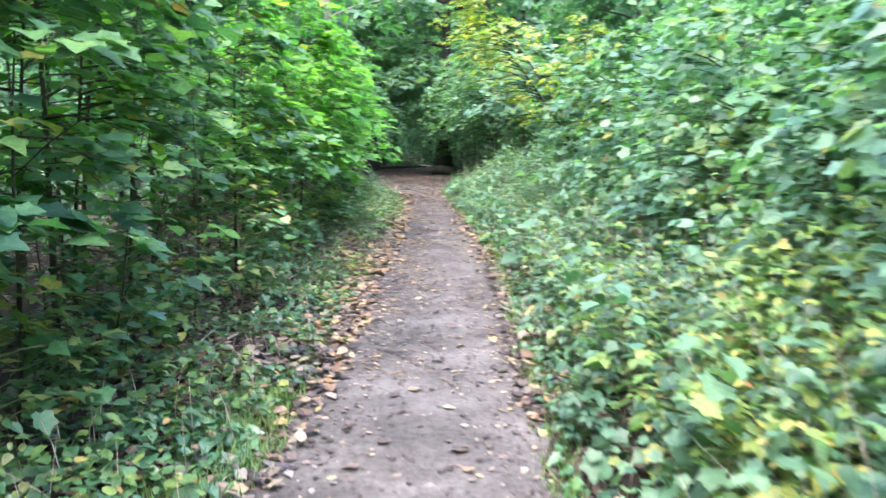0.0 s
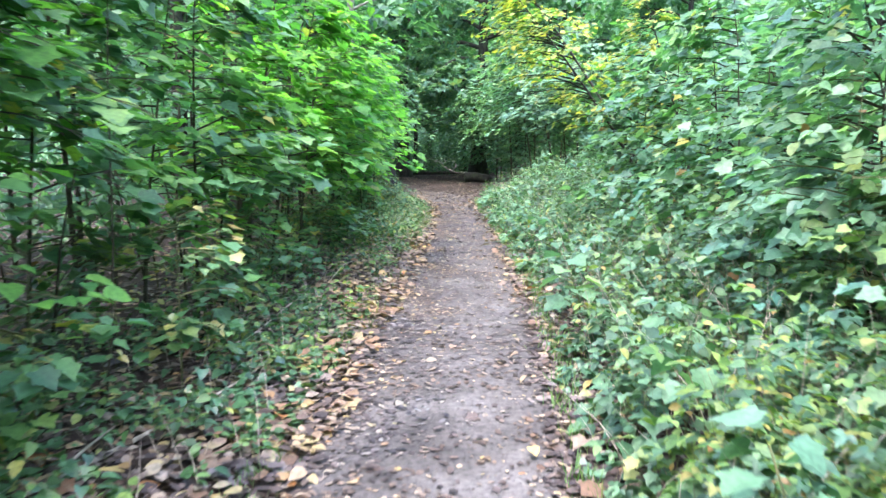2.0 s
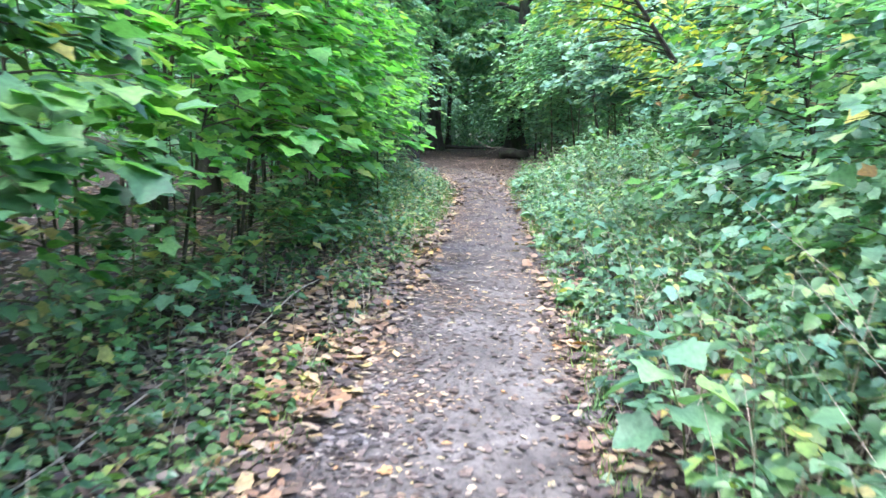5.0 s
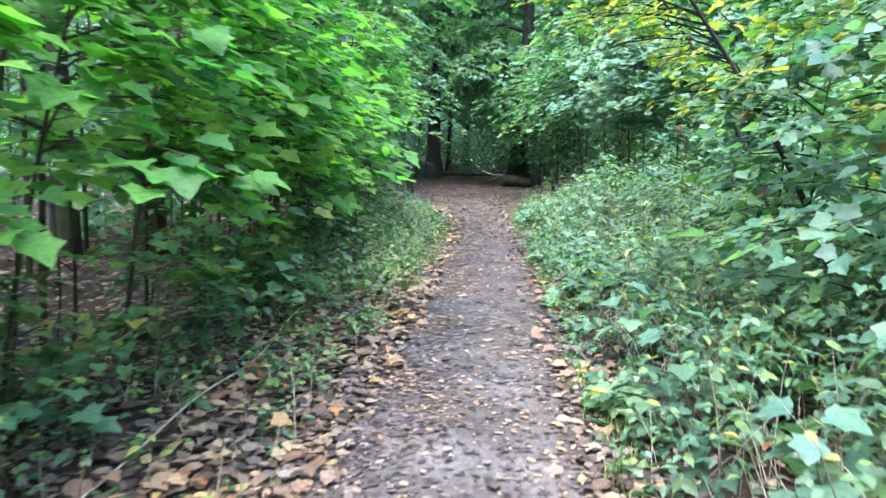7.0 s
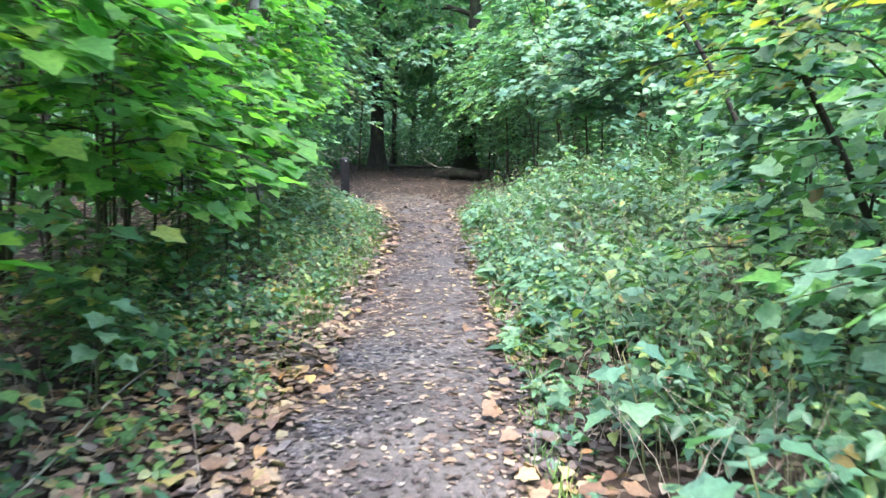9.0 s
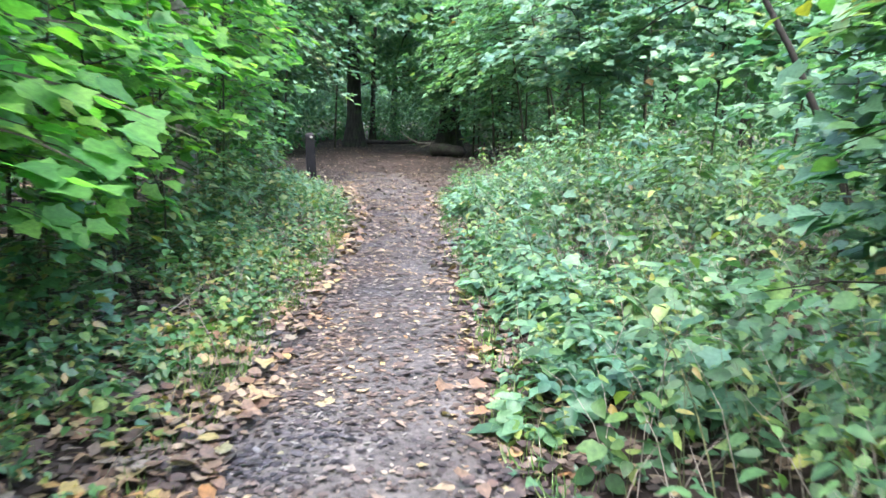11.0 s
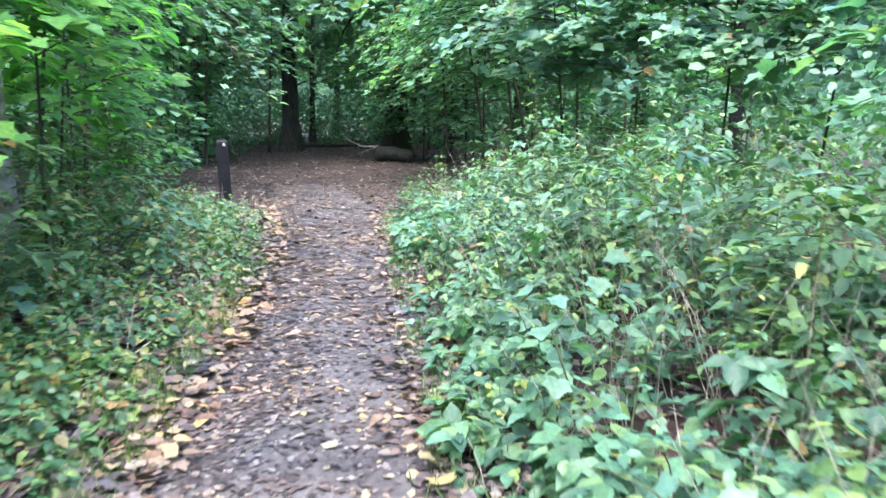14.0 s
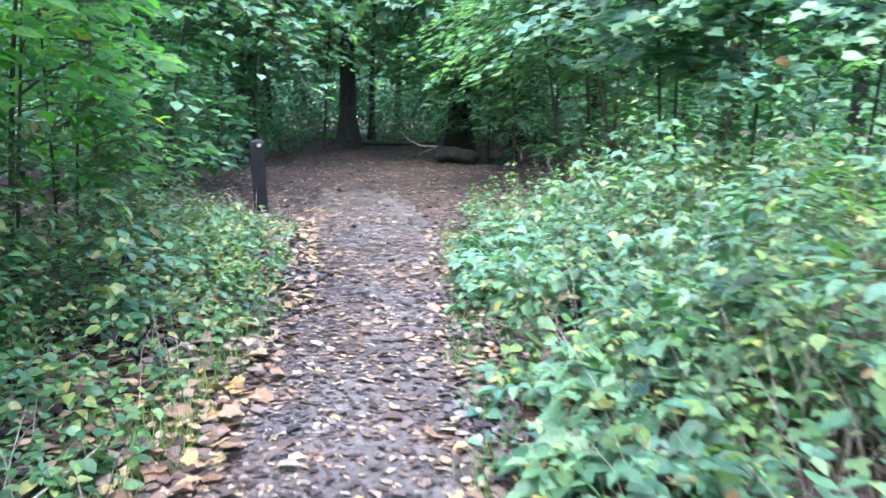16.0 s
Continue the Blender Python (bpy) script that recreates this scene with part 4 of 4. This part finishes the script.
def drifted(n, r):
    y = r.uniform(4.5, 30, n)
    u = r.random(n)
    thick = np.exp(-((u - 0.18) / 0.26) ** 2) + 0.9 * np.exp(-((u - 1.0) / 0.13) ** 2) + 0.16 + 0.2 * np.clip((y - 10) / 12, 0, 1)
    k = r.random(n) < thick * np.interp(y, [4.5, 8, 14], [0.25, 0.75, 1]) * (0.75 + 0.5 * wave(u * 2, y, 2.9))
    lo, hi = left_edge(y) - 0.08, right_edge(y) + 0.06
    return (lo + (hi - lo) * u)[k], y[k]


def on_verge(n, r):
    y = r.uniform(0.5, 26, n)
    return left_edge(y) + 0.15 - r.random(n) ** 1.3 * 7.5, y


def near_verge(n, r):
    y = r.uniform(4.5, 25, n)
    return left_edge(y) + 0.1 - np.abs(r.normal(0, 0.75, n)), y


def on_other_verge(n, r):
    y = r.uniform(4.0, 26, n)
    return right_edge(y) - 0.12 + np.abs(r.normal(0, 0.25, n)), y


def under_herbs(n, r):
    y = r.uniform(1, 26, n)
    return right_edge(y) + 0.1 + 2.2 * r.random(n), y


def in_clearing(n, r):
    y = 18 + 37 * r.random(n) ** 1.15
    k = r.random(n) < np.clip((y - 18) / 7, 0, 1)
    x = r.uniform(-1, 1, n) * np.interp(y, [18, 24, 30, 45], [0.9, 1.9, 4.5, 8]) + np.interp(y, [18, 23, 30, 45], [-0.5, -1.2, -2.0, -2.5])
    return x[k], y[k]


lr = np.random.default_rng(31)
stuff("leaf_litter", joined([litter(20000, lr, on_path, (0.02, 0.055), 0.008), litter(16000, lr, on_path, (0.01, 0.03), 0.006, DIAMOND), litter(46000, lr, drifted, (0.02, 0.068), 0.009, FLAKE), litter(17000, lr, on_verge, (0.05, 0.12), 0.03, FLAKE), litter(6500, lr, near_verge, (0.05, 0.1), 0.05), litter(4200, lr, on_other_verge, (0.04, 0.09), 0.03), litter(7500, lr, under_herbs, (0.05, 0.1), 0.05, FLAKE),
                             litter(15000, lr, in_clearing, (0.05, 0.11), 0.03, FLAKE)]), M_LITTER, "brown and tan fallen leaves covering the ground", "leaf litter")


def tinted_spots(n, r):
    y = 4.5 + 20.5 * r.random(n) ** 0.85
    left = r.random(n) < 0.84
    return np.where(left, left_edge(y) + 0.2 - np.abs(r.normal(0, 0.85, n)), right_edge(y) - 0.25 + 0.7 * r.random(n)), y


stuff("autumn_leaves", joined([litter(2300, lr, tinted_spots, (0.045, 0.09), 0.07, OVATE), litter(1150, lr, tinted_spots, (0.06, 0.12), 0.07, MAPLE), litter(5200, lr, on_verge, (0.06, 0.12), 0.05, FLAKE)]), M_AUTUMN, "pale yellow and tan fallen leaves along the verges", "fallen leaves")

# ---- waymark post, log, sticks ----
def ring_solid(profile, sides, twist=0.0):
    """A round solid from (radius, height) pairs, closed at both ends."""
    v, f = [], []
    for r, h in profile:
        v += [(r * math.cos(2 * math.pi * j / sides + twist), r * math.sin(2 * math.pi * j / sides + twist), h) for j in range(sides)]
    n = len(profile)
    for i in range(n - 1):
        for j in range(sides):
            k = (j + 1) % sides
            f += [(i * sides + j, i * sides + k, (i + 1) * sides + k), (i * sides + j, (i + 1) * sides + k, (i + 1) * sides + j)]
    v += [(0, 0, profile[0][1]), (0, 0, profile[-1][1])]
    for j in range(sides):
        k = (j + 1) % sides
        f += [(len(v) - 2, k, j), (len(v) - 1, (n - 1) * sides + j, (n - 1) * sides + k)]
    return np.array(v), np.array(f)


post = tagged(new("waymark_post"), "black tarred wooden waymark post with a pale disc", "post")
post.location, post.rotation_euler = (-2.66, 26.3, -0.03), (0, radians(-2.5), radians(12))
q = math.sqrt(2)
part("body", ring_solid([(0.098 * q, 0), (0.095 * q, 0.5), (0.093 * q, 1.0), (0.087 * q, 1.035)], 4, math.pi / 4), M_POST, post)
part("cap", ring_solid([(0.087 * q, 1.035), (0.055 * q, 1.06), (0.01, 1.07)], 4, math.pi / 4), M_POST, post, "bevelled post top")
disc = ring_solid([(0.027, 0), (0.027, 0.006), (0.022, 0.009)], 18)
part("disc", (disc[0][:, [0, 2, 1]] * (1, -1, 1) + (0.03, -0.0955, 0.985), disc[1]), M_DISC, post, "pale round waymark disc")

log = tagged(new("fallen_log"), "thick dark fallen log lying on brown leaves", "log")
log.location = (-0.55, 38.0, 0.22)
ls = np.linspace(0, 1, 14)
axis = np.stack([1.1 * ls, -0.28 * ls, 0.03 * np.sin(5 * ls)], -1)
part("bark", tube(axis, 0.245 + 0.015 * np.sin(17 * ls) - 0.05 * ls, 16), M_CUT, log, smooth=True)
end = ring_solid([(0.25, -0.012), (0.24, 0.0), (0.16, 0.012), (0.02, 0.0)], 20)
ev = end[0][:, [2, 0, 1]] * (-1, 1, 1)
part("cut_end", (ev, end[1]), M_BARK, log, "dark weathered sawn end")


def stick(name, pts, r0, label, material=M_DEAD, twigs=()):
    ob = tagged(new(name), label, "branch")
    p = np.asarray(pts, float)
    ob.location = p[0]
    s = np.linspace(0, len(p) - 1, 4 * len(p))
    fine = np.stack([np.interp(s, np.arange(len(p)), p[:, i]) for i in range(3)], -1) - p[0]
    fine = fine + 0.01 * np.sin(np.outer(s * 5, (1, 1.3, 0.7)))
    limb = part("limb", tube(fine, r0 * (1 - 0.65 * s / s[-1]), 7), material, ob, smooth=True)
    for a, b in twigs:
        m = (np.array(a) + np.array(b)) / 2 + (0.02, 0, 0.03)
        part("twig", tube(np.array([a, m, b]) - p[0], [r0 * 0.5, r0 * 0.35, r0 * 0.15], 5), material, limb, smooth=True)
    return ob


stick("fallen_branch", [(-0.35, 38.2, 0.42), (-0.75, 38.3, 0.46), (-1.1, 38.4, 0.45), (-1.45, 38.5, 0.62), (-1.72, 38.5, 0.85)], 0.034, "pale bare broken branch propped on the log", twigs=[((-0.6, 38.25, 0.42), (-1.15, 38.1, 0.2))])
stick("fallen_tree", [(-4.0, 46.5, 0.12), (-2.6, 46.0, 0.15), (-1.0, 46.2, 0.2)], 0.12, "dark thin fallen trunk across the clearing", M_BARK)
stick("fallen_stick", [(-2.1, 3.8, 0.06), (-1.75, 4.9, 0.07), (-1.33, 6.6, 0.08)], 0.02, "pale dead stick among ivy on the verge", twigs=[((-1.75, 4.9, 0.07), (-1.62, 5.3, 0.2))])
stick("fallen_stick", [(-2.1, 17.3, 0.05), (-1.75, 17.9, 0.07), (-1.5, 18.5, 0.06)], 0.022, "short grey broken stick on the leafy verge")
stick("leaning_branch", [(-3.1, 8.6, 0.3), (-2.75, 9.3, 1.0), (-2.5, 9.8, 1.6), (-2.2, 10.4, 2.5)], 0.018, "bare thin dead branch leaning in the thicket", M_STEM)


def cord():
    """A thin line that lies slack over the leaves of the verge."""
    y = np.arange(7.2, 18.6, 0.12)
    x = -1.6 + 0.1 * np.sin(0.7 * y + 0.5) + 0.25 * np.clip((y - 16.5) / 2, 0, 1)
    z = ground_z(x, y) + 0.075 + 0.03 * np.sin(3.1 * y)
    return tube(np.stack([x, y, z], -1), np.full(len(y), 0.006), 6)


tagged(part("cord", cord(), M_DEAD, smooth=True), "long thin grey cord lying over leaves on the verge", "cord")

cr = np.random.default_rng(51)


def cane(x, y, h, out, away):
    ob = tagged(new("bramble_cane"), "thin pale arching bramble cane among green leaves", "bramble", "bramble canes beside the path")
    ob.location = (x, y, float(ground_z(x, y)) - 0.02)
    q = np.linspace(0, 1, 8)
    pts = np.stack([out * q ** 1.4, away * q, h * (1.9 * q - 1.05 * q ** 2)], -1)
    stem = part("stem", tube(pts, 0.0042 * (1.1 - 0.8 * q), 5), M_DEAD if cr.random() < 0.25 else M_GREENSTEM, ob, smooth=True)
    for k in range(5):
        p = pts[2 + k]
        d = np.array([cr.normal(0, 1), cr.normal(0, 1), -0.2])
        part("leaf", laid(TRIPLE, p[None], d[None], np.array([[0, 0, 1.0]]), np.array([cr.uniform(0.1, 0.16)]), cr), M_HERB, stem)
    return ob


for k in range(34):
    y = 2.2 + 0.62 * k
    cane(float(right_edge(y)) + cr.uniform(0.45, 1.3), y, cr.uniform(0.55, 0.95), -cr.uniform(-0.25, 0.5), cr.normal(0, 0.45))


def bare_stem(x, y, h, tilt):
    ob = tagged(new("bare_stem"), "thin dark leafless stem standing in the thicket", "stem", "bare stems in the thicket")
    ob.location = (x, y, float(ground_z(x, y)) - 0.03)
    q = np.linspace(0, 1, 7)
    pts = np.stack([tilt[0] * q + 0.04 * np.sin(5 * q), tilt[1] * q + 0.03 * np.sin(7 * q + 1), h * q], -1)
    stem = part("stem", tube(pts, cr.uniform(0.008, 0.016) * (1 - 0.7 * q), 5), M_STEM, ob, smooth=True)
    for k in range(3):
        p, a = pts[2 + k], cr.uniform(0, 2 * math.pi)
        e = p + cr.uniform(0.2, 0.5) * np.array([math.cos(a), math.sin(a), 0.7])
        part("twig", tube([p, (p + e) / 2 + (0, 0, 0.02), e], [0.005, 0.004, 0.002], 4), M_STEM, stem)
    return ob


for k in range(34):
    bare_stem(-1.9 - 2.2 * cr.random(), 2.0 + 0.5 * k, cr.uniform(1.2, 3.2), (cr.normal(0, 0.25), cr.normal(0, 0.25)))

# ---- broad-leaved seedlings near the path ----
big_leaf = mesh_of("leaf", BROAD[0], BROAD[1], M_BIGLEAF, True)


def seedling(x, y, h, rng, size):
    ob = tagged(new("maple_seedling"), "broad-leaved maple seedling with large green leaves", "plant", "maple seedlings beside the path")
    ob.location = (x, y, float(ground_z(x, y)))
    lean = -0.25 if x > 0 else 0.2
    stem = part("stem", tube([(0, 0, -0.02), (lean * 0.3 * h, 0, 0.5 * h), (lean * h, 0, h)], [0.007, 0.005, 0.003], 5), M_GREENSTEM, ob, smooth=True)
    for k in range(10):
        f = 0.45 + 0.55 * (k // 2) / 4.0
        a = k * math.pi + (k // 2) * 1.4 + rng.normal(0, 0.3)
        lf = new("leaf", big_leaf)
        lf.parent = stem
        s = size * rng.uniform(0.65, 1.1)
        reach = 0.12 * rng.uniform(0.5, 1.2) * (1.2 - f * 0.5)
        lf.matrix_local = (Matrix.Translation((lean * h * f + math.cos(a) * reach, math.sin(a) * reach, h * f + 0.03)) @ Matrix.Rotation(a - math.pi / 2, 4, "Z")
                           @ Matrix.Rotation(rng.uniform(-0.5, 0.1), 4, "X") @ Matrix.Rotation(rng.normal(0, 0.25), 4, "Y") @ Matrix.Diagonal((s, s, s, 1)))
    return ob


sr = np.random.default_rng(41)
seedling(0.95, 7.95, 0.62, sr, 0.21)
for y in (2.6, 3.9, 5.2, 6.3, 8.4, 9.6, 10.9, 12.2, 13.8, 15.4, 16.6, 17.4, 18.8, 20.4):
    seedling(float(right_edge(y)) + sr.uniform(0.4, 1.0), y, sr.uniform(0.5, 0.75), sr, 0.135 if y < 14 else 0.115)
for y in (2.4, 4.4, 6.7, 9.0, 10.0, 12.6, 15.2, 18.2):
    seedling(float(left_edge(y)) - sr.uniform(0.7, 1.2), y, sr.uniform(0.3, 0.6), sr, 0.13)

# ---- single fallen leaves on the path ----
fallen = [mesh_of("fallen_leaf", MAPLE[0] * (1, 1, 0.7), MAPLE[1], M_FALLEN), mesh_of("fallen_leaf", CURLED[0] * (1, 1, 0.8), CURLED[1], M_FALLEN), mesh_of("fallen_leaf", OVATE[0] * (1, 1, 0.7), OVATE[1], M_FALLEN)]
for k in range(290):
    y = 2.0 + 21 * float(sr.random()) ** 0.7
    lo, hi = float(left_edge(y)), float(right_edge(y))
    x = lo - 0.2 + (hi - lo + 0.35) * float(sr.random())
    ob = tagged(new("fallen_leaf", fallen[k % 3]), "dry tan fallen leaf lying on the path", "leaf", "fallen leaves on the path")
    s = float(sr.uniform(0.045, 0.09))
    z = max(float(path_z(x, y)), float(ground_z(x, y)) - 0.012) + 0.012 if lo < x < hi else float(ground_z(x, y)) + 0.02
    ob.matrix_world = pose(x, y, z, float(sr.normal(0, 8)), float(sr.normal(0, 10)), float(sr.uniform(0, 360))) @ Matrix.Diagonal((s, s, s, 1))
